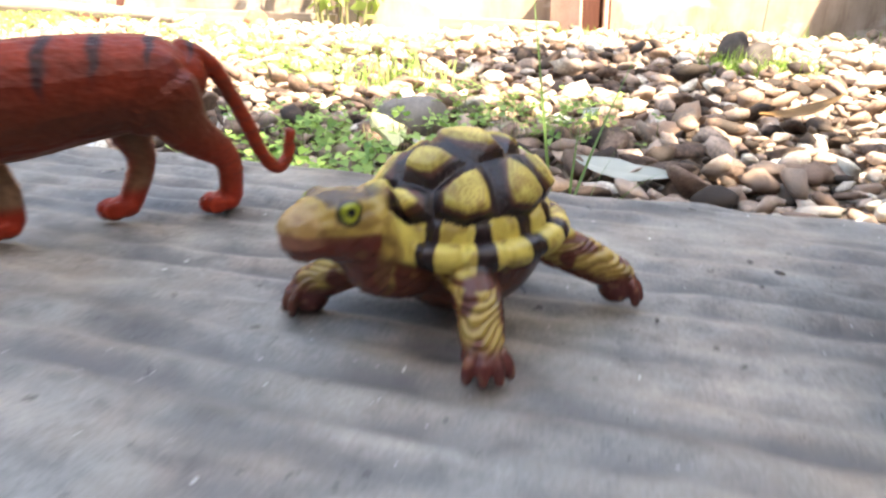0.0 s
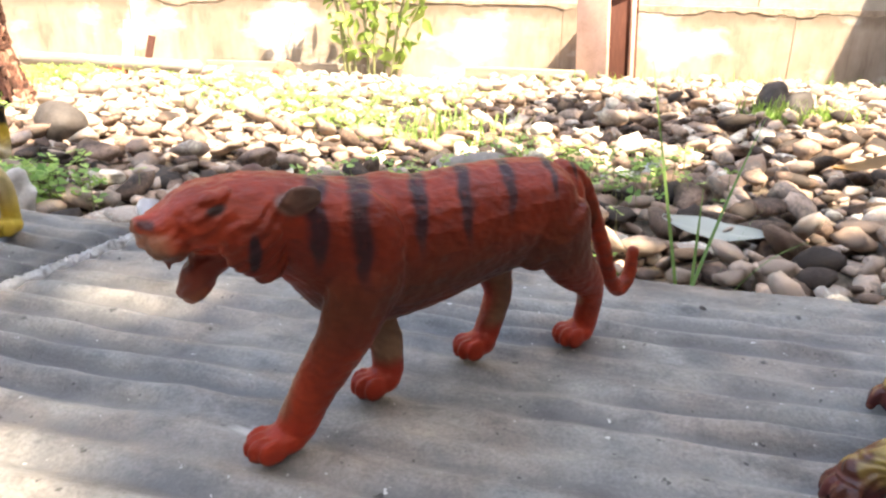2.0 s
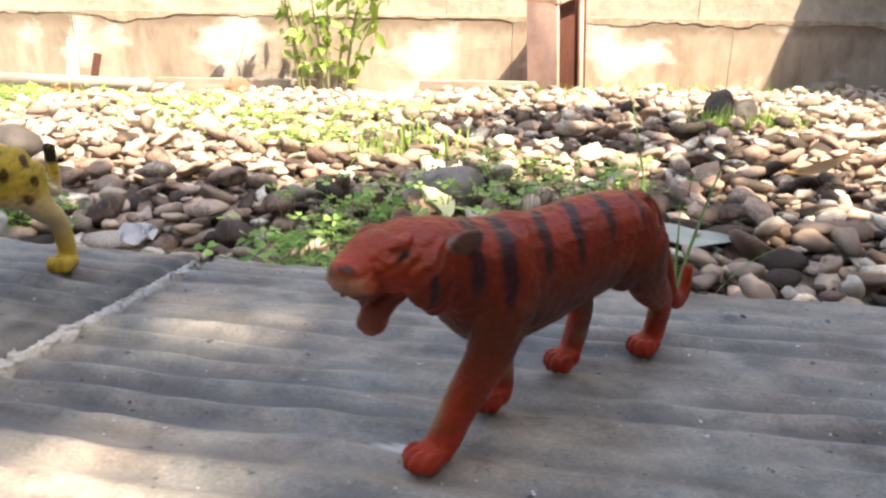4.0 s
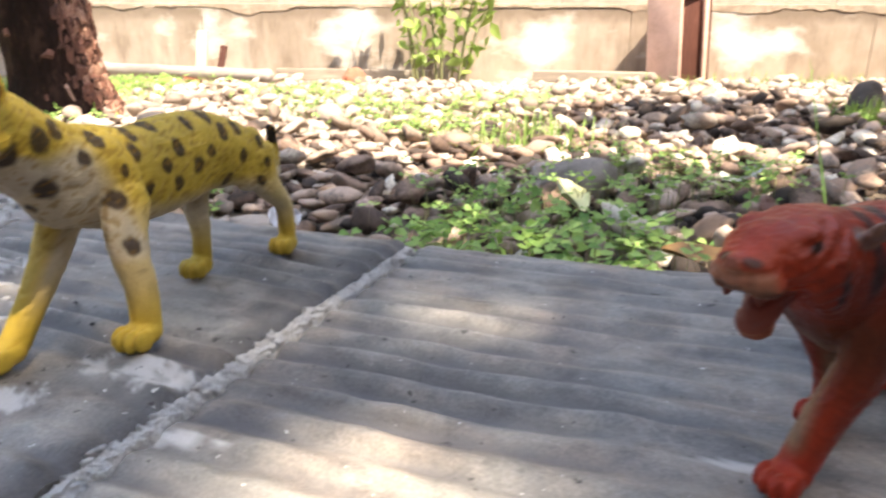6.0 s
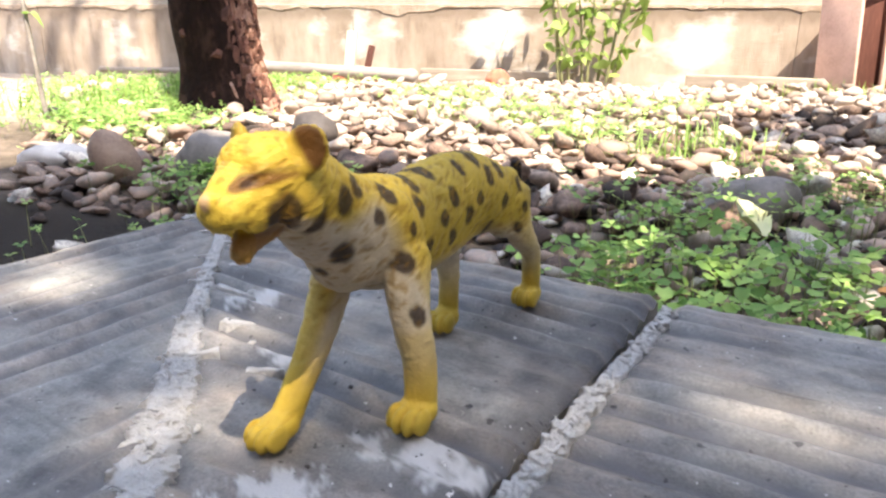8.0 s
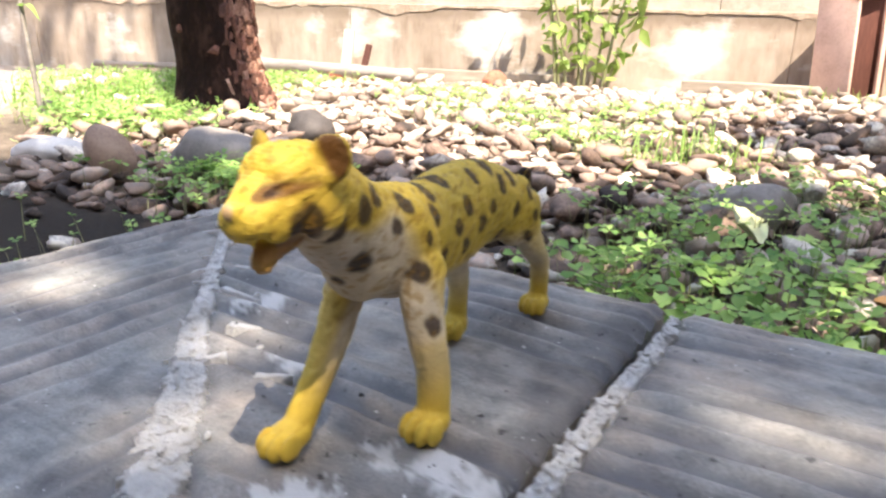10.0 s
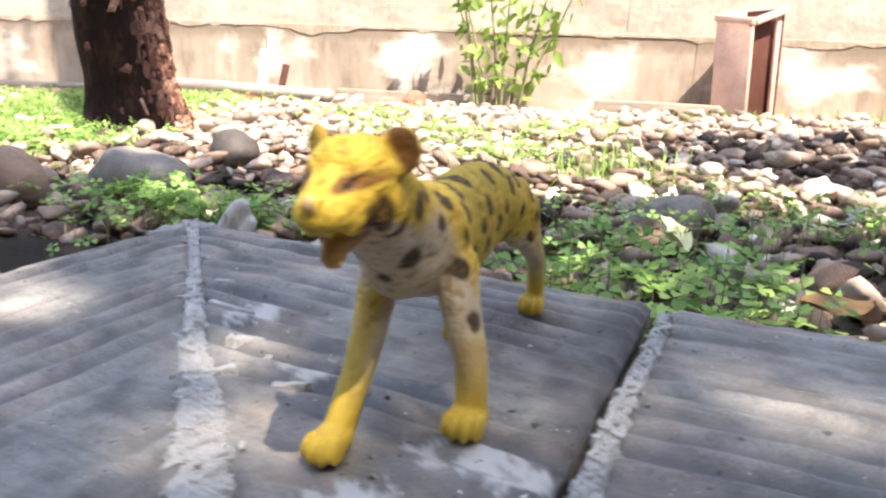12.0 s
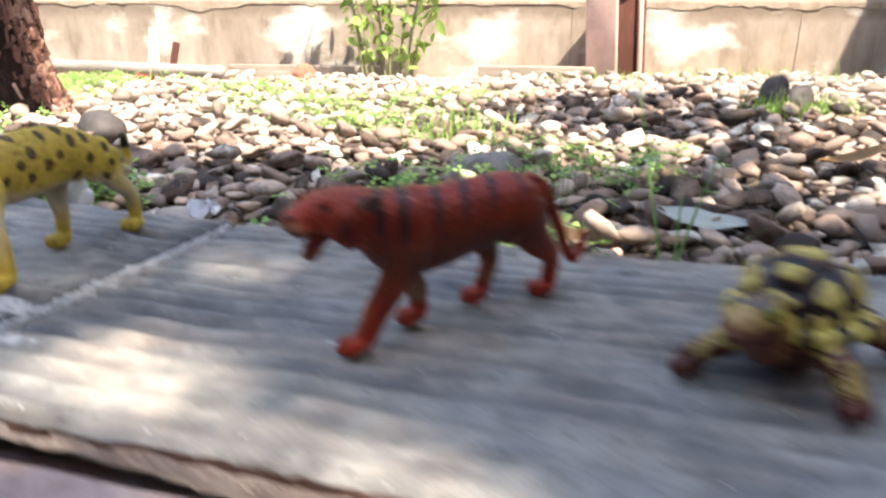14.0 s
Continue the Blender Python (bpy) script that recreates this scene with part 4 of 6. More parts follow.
# ---- tree ----
def build_tree():
    tree = new("tree")
    base = Vector((-1.50, 1.985, gz(-1.50, 1.985)))
    tree.location = base
    tagged(tree, "tree trunk with dark flaking bark", "tree")
    rng = random.Random(4)

    def trunk_r(z, a):
        flare = 0.05 * max(0, 1 - z / 0.18) ** 2
        return 0.115 - 0.008 * z + flare + 0.018 * noise.noise(Vector((math.cos(a) * 1.6, math.sin(a) * 1.6, z * 2.2))) + 0.010 * noise.noise(Vector((math.cos(a) * 7, math.sin(a) * 7, z * 6)))
    verts, faces = [], []
    nz, na = 70, 56
    for j in range(nz + 1):
        z = -0.05 + 2.6 * (j / nz) ** 1.6
        cx = -0.10 * z
        for i in range(na):
            a = 2 * math.pi * i / na
            r = trunk_r(z, a)
            verts.append((cx + r * math.cos(a), r * math.sin(a), z))
    for j in range(nz):
        for i in range(na):
            k = (i + 1) % na
            faces.append((j * na + i, j * na + k, (j + 1) * na + k, (j + 1) * na + i))
    faces.append(tuple(nz * na + i for i in range(na)))
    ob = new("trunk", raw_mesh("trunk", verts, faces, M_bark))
    ob.parent = tree
    # loose plates of bark standing off the trunk
    verts, faces = [], []
    for _ in range(900):
        z = rng.uniform(0.0, 0.75)
        # crowded on the sunlit side, so its brightness is put into their paler colour
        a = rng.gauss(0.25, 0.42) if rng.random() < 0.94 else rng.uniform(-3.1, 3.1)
        r = trunk_r(z, a) - 0.004
        w, h, d = rng.uniform(0.005, 0.016), rng.uniform(0.008, 0.030), rng.uniform(0.004, 0.013)
        m = pose(-0.10 * z, 0, z, 0, 0, math.degrees(a)) @ pose(r, 0, 0, rng.gauss(0, 12), rng.gauss(-8, 10), rng.gauss(0, 10))
        n = len(verts)
        for sx, sy, sz in ((0, -1, -1), (0, 1, -1), (0, 1, 1), (0, -1, 1), (1, -.7, -.8), (1, .75, -.6), (1, .6, .8), (1, -.8, .6)):
            verts.append(m @ Vector((sx * d * rng.uniform(0.6, 1.2), sy * w * rng.uniform(0.7, 1.2), sz * h * rng.uniform(0.7, 1.2))))
        faces += [tuple(n + i for i in f) for f in ((4, 5, 6, 7), (0, 1, 5, 4), (1, 2, 6, 5), (2, 3, 7, 6), (3, 0, 4, 7))]
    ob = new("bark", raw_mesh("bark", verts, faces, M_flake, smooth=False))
    ob.parent = tree
    tagged(ob, kind="stuff")
    limbs = []
    for a, l, up in ((20, 1.3, 2.6), (140, 1.2, 2.8), (255, 1.1, 2.7)):
        dx, dy = math.cos(radians(a)), math.sin(radians(a))
        vs, fs = tube([(-0.12, 0, 2.4, 0.09, 0.09), (-0.12 + dx * l * 0.4, dy * l * 0.4, 2.5 + up * 0.5, 0.06, 0.06), (-0.12 + dx * l, dy * l, 2.5 + up, 0.025, 0.025)], 6, 10, (0.3, 0.5, 0.8))
        lo = new("limb", raw_mesh("limb", vs, fs, M_bark))
        lo.parent = tree
        limbs.append((-0.12 + dx * l, dy * l, 2.5 + up))
    verts, faces = [], []
    for lx, ly, lz in limbs + [(-0.12, 0, 5.5)]:
        for _ in range(420):
            c = Vector((lx + rng.gauss(0, 0.28), ly + rng.gauss(0, 0.28), lz + rng.gauss(0, 0.2)))
            add_leaf(verts, faces, c, rng, rng.uniform(0.035, 0.06))
    # an unseen low spray of leaves, added to keep most of the trunk in shade
    side = Vector((0.83, 0.56, 0))
    for _ in range(1500):
        z, a = rng.uniform(-0.05, 0.80), rng.uniform(0, 6.28)
        q = Vector((-0.10 * z + 0.12 * math.cos(a), 0.12 * math.sin(a), z))
        if Vector((math.cos(a), math.sin(a), 0)).dot(side) > 0.62:
            continue
        add_leaf(verts, faces, q + SUN_WAY * rng.uniform(1.7, 2.6), rng, rng.uniform(0.025, 0.04), Euler((rng.gauss(0, 0.35), rng.gauss(0, 0.35), rng.uniform(0, 6.28))), 0.6)
    ob = new("crown", raw_mesh("crown", verts, faces, M_crown))
    ob.parent = tree


def add_leaf(verts, faces, c, rng, size, turn=None, wide=0.45):
    """One pointed, folded leaf of four faces at c."""
    m = (turn or Euler((rng.uniform(-0.7, 0.7), rng.uniform(-0.7, 0.7), rng.uniform(0, 6.28)))).to_matrix()
    n = len(verts)
    for x, y, z in ((-1, 0, 0), (-0.2, -wide, 0.12), (-0.1, 0, 0), (-0.2, wide, 0.12), (0.5, -wide * 0.6, 0.06), (0.5, wide * 0.6, 0.06), (1, 0, -0.12)):
        verts.append(c + m @ Vector((x, y, z)) * size)
    faces += [(n, n + 1, n + 2), (n, n + 2, n + 3), (n + 1, n + 4, n + 6, n + 2), (n + 2, n + 6, n + 5, n + 3)]


build_tree()

# sunlit spots on the coping and ground near it, kept as crown gaps: x, y, z, radius
FLECKS = [(-0.193, 0.207, 0.0, 0.019), (-0.172, 0.196, 0.0, 0.005), (-0.240, 0.291, 0.0, -0.010), (-0.176, 0.313, 0.0, -0.008), (-0.145, 0.176, 0.0, -0.005), (-0.132, 0.170, 0.0, -0.004), (-0.118, 0.166, 0.0, -0.003), (-0.103, 0.161, 0.0, -0.004), (-0.089, 0.157, 0.0, -0.003), (-0.075, 0.151, 0.0, -0.005), (-0.189, 0.311, 0.0, -0.003), (-0.360, 0.302, 0.0, 0.000), (-0.458, 0.331, 0.0, 0.006),
          (-0.352, 0.248, 0.0, -0.006), (-0.515, 0.37, 0.0, 0.011), (-0.301, 0.235, 0.065, 0.001), (-0.12, 1.10, -0.13, 0.02), (-0.36, 1.36, -0.15, 0.04),
          (-0.10, 0.62, -0.13, 0.006), (-0.05, 0.80, -0.13, 0.010), (-0.2, 0.7, -0.13, 0.003), (-1.02, 1.26, -0.08, 0.03), (-0.85, 1.1, -0.1, 0.02), (0.40, 1.25, -0.15, 0.04), (0.1, 1.35, -0.15, 0.03), (0.25, 1.05, -0.17, 0.015), (-0.13, 0.60, -0.11, 0.004), (-0.20, 0.72, -0.11, 0.010), (-0.06, 0.68, -0.11, 0.004), (-0.25, 0.88, -0.12, 0.012), (0.36, 0.98, -0.16, 0.020), (0.50, 1.10, -0.16, 0.03), (0.14, 0.86, -0.16, 0.010), (0.45, 0.85, -0.17, 0.010)]


def sunny(x, y):
    """Whether the ground there lies in open sun: beyond the edge of the overhead shade."""
    edge = 1.42 + 0.22 * noise.noise(Vector((x * 1.7, 0.5, 2.0))) + 0.10 * noise.noise(Vector((x * 6, 0.5, 5.0)))
    if x < -1.0:
        edge -= 0.12
    if x > 0.45:
        edge -= 0.42 * min((x - 0.45) / 0.3, 1)
    patch = ((x - 0.33) / 0.42) ** 2 + ((y - 1.88) / 0.36) ** 2 + 0.5 * noise.noise(Vector((x * 4, y * 4, 1.0)))
    dapple = noise.noise(Vector((x * 9, y * 9, 4.0))) > 0.12
    # loose dapples: over the stones to the right and over the clover
    if x > 0.12 and 0.8 < y <= edge and noise.noise(Vector((x * 7, y * 9, 7.0))) > 0.22:
        return True
    if abs(x + 0.08) < 0.22 and 0.55 < y < 1.0 and noise.noise(Vector((x * 10, y * 10, 12.0))) > 0.16:
        return True
    return y > edge and (patch > 0.8 or dapple)


def build_shade_tree():
    """Unseen tree added behind the camera; its crown shades coping and pebbles before it."""
    tree = new("tree")
    tree.location = (1.5, -1.75, gz(1.5, -1.75))
    tagged(tree, "unseen leafy tree added to shade the pond edge", "tree")
    rng = random.Random(21)
    vs, fs = tube([(0, 0, -0.05, 0.13, 0.13), (0.03, 0.02, 0.8, 0.11, 0.11), (0, 0.05, 1.7, 0.095, 0.095), (-0.1, 0.15, 2.6, 0.07, 0.07)], 6, 16, (1, 0, 0))
    t = new("trunk", raw_mesh("trunk", vs, fs, M_bark))
    t.parent = tree
    for dx, dy in ((-1.6, 0.5), (-0.9, 1.5), (0.4, 1.3), (-1.9, 1.4), (-0.2, 0.4)):
        vs, fs = tube([(-0.08, 0.12, 2.45, 0.05, 0.05), (dx * 0.5, dy * 0.5, 2.72, 0.03, 0.03), (dx, dy, 2.78, 0.012, 0.012)], 6, 8, (0.2, 0.3, 0.9))
        lo = new("limb", raw_mesh("limb", vs, fs, M_bark))
        lo.parent = tree
    verts, faces = [], []
    org = Vector(tree.location)
    def hang(x, y, size, gap, near_only):
        """A leaf whose shadow falls at x, y, unless it would close one of the sunny gaps."""
        p = Vector((x, y, 0.0 if y < 0.62 else -0.10))
        high = rng.uniform(2.45, 2.80)
        c = p + SUN_WAY * ((high - p.z) / SUN_WAY.z)
        room = 9.0
        for fx, fy, fz, fr in FLECKS:
            q = Vector((fx, fy, fz)) + SUN_WAY * ((high - fz) / SUN_WAY.z)
            room = min(room, (c - q).length - fr)
        if room < gap or (near_only and room > 0.10):
            return
        add_leaf(verts, faces, c - org, rng, size, Euler((rng.gauss(0, 0.3), rng.gauss(0, 0.3), rng.uniform(0, 6.28))), 0.62)
    for gx in np.arange(-1.50, 1.75, 0.030):
        for gy in np.arange(-0.05, 2.45, 0.030):
            if gx + 0.08 > 1.05 + 0.75 * max(gy, 0) or gx + 0.08 < -0.58 - 0.75 * max(gy, 0):
                continue
            x, y = gx + rng.uniform(-0.02, 0.02), gy + rng.uniform(-0.02, 0.02)
            if not sunny(x, y):
                for _ in range(2 if abs(x + 0.15) < 0.6 and y < 0.7 else 1):
                    hang(x + rng.uniform(-0.012, 0.012), y + rng.uniform(-0.012, 0.012), rng.uniform(0.036, 0.055), 0.050, False)
    for gx in np.arange(-0.75, 0.55, 0.014):
        for gy in np.arange(0.0, 1.5, 0.014):
            x, y = gx + rng.uniform(-0.008, 0.008), gy + rng.uniform(-0.008, 0.008)
            if not sunny(x, y):
                hang(x, y, rng.uniform(0.014, 0.021), 0.014, True)
    ob = new("crown", raw_mesh("crown", verts, faces, M_crown))
    ob.parent = tree


build_shade_tree()


# ---- plants ----
def blade_row(verts, faces, root, tip, sag, w, n=6):
    """A grass blade from root to tip, drooping by sag; folded, two faces wide."""
    root, tip = Vector(root), Vector(tip)
    out = tip - root
    s = out.cross(Vector((0, 0, 1)))
    s = s.normalized() if s.length > 1e-6 else Vector((1, 0, 0))
    base = len(verts)
    for i in range(n + 1):
        f = i / n
        p = root + out * f + Vector((0, 0, sag * math.sin(math.pi * f)))
        ww = w * (1 - f ** 2.2) + 0.0002
        verts += [p - s * ww, p + Vector((0, 0, -ww * 0.35)), p + s * ww]
    for i in range(n):
        a = base + 3 * i
        faces += [(a, a + 1, a + 4, a + 3), (a + 1, a + 2, a + 5, a + 4)]


def clover_leaf(verts, faces, c, r, rng, flat=0.35):
    """Three heart-shaped leaflets round c."""
    tilt = Euler((rng.gauss(0, flat), rng.gauss(0, flat), rng.uniform(0, 6.28))).to_matrix()
    for k in range(3):
        a = k * 2.094
        n = len(verts)
        for d, o, z in ((0.05, 0, 0), (0.6, -0.42, 0.10), (0.98, -0.30, 0.06), (0.86, 0, -0.02), (0.98, 0.30, 0.06), (0.6, 0.42, 0.10)):
            q = Vector((d * math.cos(a) - o * math.sin(a), d * math.sin(a) + o * math.cos(a), z))
            verts.append(c + tilt @ q * r)
        faces += [(n, n + 1, n + 2, n + 3), (n, n + 3, n + 4, n + 5)]


def clover_patch(name, spots, count, seed, label, size=(0.007, 0.012), high=(0.01, 0.05)):
    rng = random.Random(seed)
    verts, faces, sv, sf = [], [], [], []
    for _ in range(count):
        cx, cy, rx, ry = rng.choice(spots)
        x, y = cx + rng.gauss(0, rx), cy + rng.gauss(0, ry)
        if on_coping(x, y, -0.01):
            continue
        root = Vector((x, y, gz(x, y, 0.0)))
        c = root + Vector((rng.gauss(0, 0.008), rng.gauss(0, 0.008), rng.uniform(*high) + 0.018))
        clover_leaf(verts, faces, c, rng.uniform(*size), rng)
        blade_row(sv, sf, root, c, 0.004, 0.0007, 3)
    ob = new(name)
    tagged(ob, label, "plant")
    a = new("foliage", raw_mesh("foliage", verts, faces, M_clover))
    b = new("stalk", raw_mesh("stalk", sv, sf, M_stem))
    for q in (a, b):
        q.parent = ob
        tagged(q, kind="stuff")
    return ob


clover_patch("clover_patch", [(-0.13, 0.56, 0.07, 0.04), (-0.19, 0.66, 0.06, 0.05), (-0.09, 0.70, 0.05, 0.05), (-0.24, 0.82, 0.06, 0.05), (-0.08, 0.88, 0.06, 0.05)], 430, 31, "dense green clover growing behind the coping edge", (0.009, 0.019), (0.004, 0.060))
clover_patch("clover_patch", [(-0.06, 1.14, 0.12, 0.05), (0.0, 1.30, 0.08, 0.04), (-0.22, 1.05, 0.06, 0.04), (0.16, 1.2, 0.06, 0.05)], 260, 32, "sparse clover among pebbles", (0.009, 0.015), (0.01, 0.06))
clover_patch("clover_patch", [(-0.84, 1.06, 0.09, 0.035), (-0.96, 1.13, 0.08, 0.03), (-0.74, 1.02, 0.05, 0.03)], 330, 33, "bright clover patch beside the boulder", (0.010, 0.017), (0.01, 0.06))
clover_patch("clover_patch", [(-0.40, 0.70, 0.10, 0.04), (-0.58, 0.66, 0.05, 0.04), (-0.78, 0.62, 0.06, 0.05), (-0.88, 0.75, 0.06, 0.05)], 90, 34, "small weeds among dark pebbles", (0.006, 0.010))


def tuft(name, spots, count, seed, label, length=(0.04, 0.09), w=0.0014, mat=None, cat="plant"):
    rng = random.Random(seed)
    verts, faces = [], []
    for _ in range(count):
        cx, cy, rx, ry = rng.choice(spots)
        x, y = cx + rng.gauss(0, rx), cy + rng.gauss(0, ry)
        if y > 3.08:
            continue
        a, l, f = rng.uniform(0, 6.28), rng.uniform(*length), rng.uniform(0.2, 0.9)
        root = Vector((x, y, gz(x, y, 0.005)))
        blade_row(verts, faces, root, root + Vector((math.cos(a) * l * f, math.sin(a) * l * f, l * (1.15 - f))), l * 0.18, w * rng.uniform(0.7, 1.3), 4)
    ob = new(name, raw_mesh(name, verts, faces, mat or M_grass))
    return tagged(ob, label, cat, kind="stuff")


tuft("grass_tuft", [(-0.16, 1.66, 0.05, 0.03), (-0.24, 1.60, 0.07, 0.04), (-0.10, 1.56, 0.04, 0.03)], 170, 41, "bright green grass tuft among pebbles", (0.04, 0.12))
tuft("grass_tuft", [(0.65, 1.95, 0.05, 0.03), (0.76, 1.96, 0.05, 0.03)], 380, 42, "grass tuft at the foot of the upright stone", (0.03, 0.08))
tuft("grass_tuft", [(0.53, 2.84, 0.12, 0.04), (0.25, 2.8, 0.15, 0.05), (0.92, 2.9, 0.12, 0.05), (1.25, 2.85, 0.12, 0.05)], 330, 43, "sunlit grass along the wall foot", (0.03, 0.08))
clover_patch("weed_patch", [(-0.50, 1.98, 0.14, 0.08), (-0.25, 2.2, 0.12, 0.06), (-0.75, 2.1, 0.14, 0.10), (-0.9, 2.4, 0.12, 0.08), (-0.4, 1.75, 0.1, 0.05)], 700, 44, "sunlit low weeds over the pebbles", (0.008, 0.015), (0.005, 0.03))
clover_patch("lawn_weeds", [(-1.75, 1.85, 0.16, 0.16), (-2.0, 2.2, 0.25, 0.25), (-2.2, 2.6, 0.3, 0.2), (-1.55, 1.62, 0.12, 0.08), (-1.8, 2.7, 0.2, 0.1)], 2400, 45, "sunlit green weeds covering the ground", (0.010, 0.018), (0.0, 0.03))
tuft("grass", [(-1.85, 1.95, 0.2, 0.15), (-2.1, 2.4, 0.3, 0.25)], 1400, 46, "sunlit grass in the corner by the tree", (0.03, 0.09), 0.0018, None, "grass")


def tall_grass():
    ob = new("tall_grass")
    tagged(ob, "few tall thin grass blades rising behind the coping", "grass")
    for x0, tip, sag, w in ((0.104, (0.071, 0.76, 0.062), 0.0, 0.0017), (0.094, (0.163, 0.72, 0.014), 0.012, 0.0018), (0.108, (0.150, 0.66, -0.050), 0.02, 0.0013), (0.112, (0.180, 0.64, -0.072), 0.02, 0.0034), (0.106, (0.118, 0.72, -0.05), 0.006, 0.0014)):
        verts, faces = [], []
        root = (x0, 0.68, gz(0.09, 0.68))
        blade_row(verts, faces, root, tip, sag, w, 12)
        b = new("blade", raw_mesh("blade", verts, faces, M_blade))
        b.parent = ob


tall_grass()


def build_bush():
    bush = new("bush")
    tagged(bush, "thin-stemmed green shrub growing by the wall", "shrub")
    rng = random.Random(8)
    verts, faces = [], []
    for k in range(8):
        f = k / 7 - 0.5
        x0, y0 = -0.54 + f * 0.22 + rng.gauss(0, 0.02), 2.97 + rng.uniform(-0.06, 0.03)
        dx = f * 0.46 + rng.gauss(0, 0.05)
        h = rng.uniform(0.42, 0.88)
        pts = [(x0, y0, gz(x0, y0, -0.01), 0.006, 0.006), (x0 + dx * 0.25, y0 - 0.01, h * 0.35 - 0.12, 0.005, 0.005), (x0 + dx * 0.7, y0 - 0.03, h * 0.7 - 0.1, 0.0035, 0.0035), (x0 + dx, y0 - 0.03, h - 0.1, 0.0015, 0.0015)]
        vs, fs = tube(pts, 6, 6, (1, 0.2, 0))
        st = new("stem", raw_mesh("stem", vs, fs, M_stem))
        st.parent = bush
        for q in smoothpath([p[:3] for p in pts], 8)[4:]:
            for _ in range(3):
                if rng.random() < 0.5:
                    s = rng.uniform(0.020, 0.046)
                    add_leaf(verts, faces, Vector(q) + Vector((rng.gauss(0, 0.035), rng.gauss(0, 0.02), rng.gauss(0, 0.02))), rng, s, Euler((rng.gauss(0.5, 0.6), rng.gauss(0.3, 0.6), rng.uniform(0, 6.28))), 0.46)
    lv = new("foliage", raw_mesh("foliage", verts, faces, M_bush))
    lv.parent = bush
    tagged(lv, kind="stuff")


build_bush()


def build_sapling():
    """A thin bare stick of a sapling with one drooping green leaf."""
    sap = new("sapling")
    tagged(sap, "thin pale sapling stem with a drooping leaf", "sapling")
    vs, fs = tube([(-1.869, 1.649, -0.13, 0.0075, 0.0075), (-1.878, 1.65, 0.03, 0.0065, 0.0065), (-1.884, 1.65, 0.19, 0.006, 0.006), (-1.90, 1.66, 0.55, 0.004, 0.004)], 6, 8, (1, 0.2, 0))
    st = new("stem", raw_mesh("stem", vs, fs, M_pole))
    st.parent = sap
    verts, faces = [], []
    blade_row(verts, faces, (-1.880, 1.648, 0.14), (-1.815, 1.64, 0.10), 0.02, 0.012, 8)
    lf = new("leaf", raw_mesh("leaf", verts, faces, M_grass))
    lf.parent = sap


build_sapling()


def fallen_leaf(name, at, length, width, turn, mat, label, curl=0.2, cat="leaf"):
    """A curled blade with a midrib crease, two skins thick."""
    n, m = 12, 6
    verts, faces = [], []
    for side in (0, 1):
        for i in range(n + 1):
            f = i / n
            w = width * math.sin(math.pi * min(max(f, 0.015), 0.985)) ** 0.7 * (1.1 - 0.35 * f)
            for j in range(m + 1):
                g = j / m * 2 - 1
                z = curl * length * ((f - 0.5) ** 2 * 1.2 + 0.5 * g * g * width / length) + 0.004 * noise.noise(Vector((f * 4, g * 2, length * 90))) - 0.0008 * side - 0.0012 * (abs(g) < 0.1)
                verts.append(((f - 0.5) * length, g * w * (1 + 0.08 * noise.noise(Vector((f * 9, g, 1)))), z))
    k = (n + 1) * (m + 1)
    for i in range(n):
        for j in range(m):
            a = i * (m + 1) + j
            faces += [(a, a + m + 1, a + m + 2, a + 1), (k + a, k + a + 1, k + a + m + 2, k + a + m + 1)]
    ob = new(name, raw_mesh(name, verts, faces, mat))
    ob.matrix_world = pose(*at, *turn)
    return tagged(ob, label, cat)


fallen_leaf("fallen_leaf", (0.205, 0.94, -0.150), 0.125, 0.026, (14, 4, -22), M_paleleaf, "large bleached leaf lying on the pebbles", 0.15)
fallen_leaf("fallen_leaf", (0.19, 1.33, -0.155), 0.10, 0.022, (20, -8, 25), M_paleleaf, "bleached dry leaf on dark pebbles")
fallen_leaf("fallen_leaf", (-0.11, 1.06, -0.135), 0.075, 0.032, (42, 10, 60), M_creamleaf, "pale cream-green leaf among clover", 0.3)
fallen_leaf("fallen_leaf", (0.55, 1.27, -0.125), 0.20, 0.015, (15, -6, 30), M_dryleaf, "long curled yellow-brown leaf on pebbles", 0.25)
fallen_leaf("fallen_leaf", (0.0, 0.78, -0.125), 0.08, 0.020, (10, 5, 20), M_dryleaf, "reddish dry leaf on pebbles", 0.2)
fallen_leaf("white_petal", (-0.455, 0.85, -0.120), 0.042, 0.015, (60, 0, 75), M_petal, "white petal fallen behind the coping", 0.25, "petal")
fallen_leaf("white_petal", (-0.44, 0.86, -0.120), 0.042, 0.012, (70, 10, 100), M_petal, "white petal fallen behind the coping", 0.25, "petal")
stone("stone", (-0.690, 0.950, gz(-0.69, 0.95, 0.036)), (0.021, 0.015, 0.050), (6, 20, 20), M_palestone, "pale pointed stone behind the coping corner", 8, 0.6)


CRUMBS = [(0.095, 0.259), (0.106, 0.261), (0.111, 0.254), (0.103, 0.244), (0.092, 0.235), (0.073, 0.223), (-0.370, 0.358), (-0.301, 0.288), (-0.295, 0.250), (-0.318, 0.304), (-0.327, 0.278), (-0.266, 0.288),
          (-0.363, 0.319), (-0.102, 0.329), (-0.096, 0.322), (-0.257, 0.244), (0.015, 0.287), (-0.004, 0.314), (-0.122, 0.257)]
CHIPS = [(0.131, 0.235), (-0.330, 0.256), (-0.371, 0.345), (-0.345, 0.305), (-0.312, 0.262)]


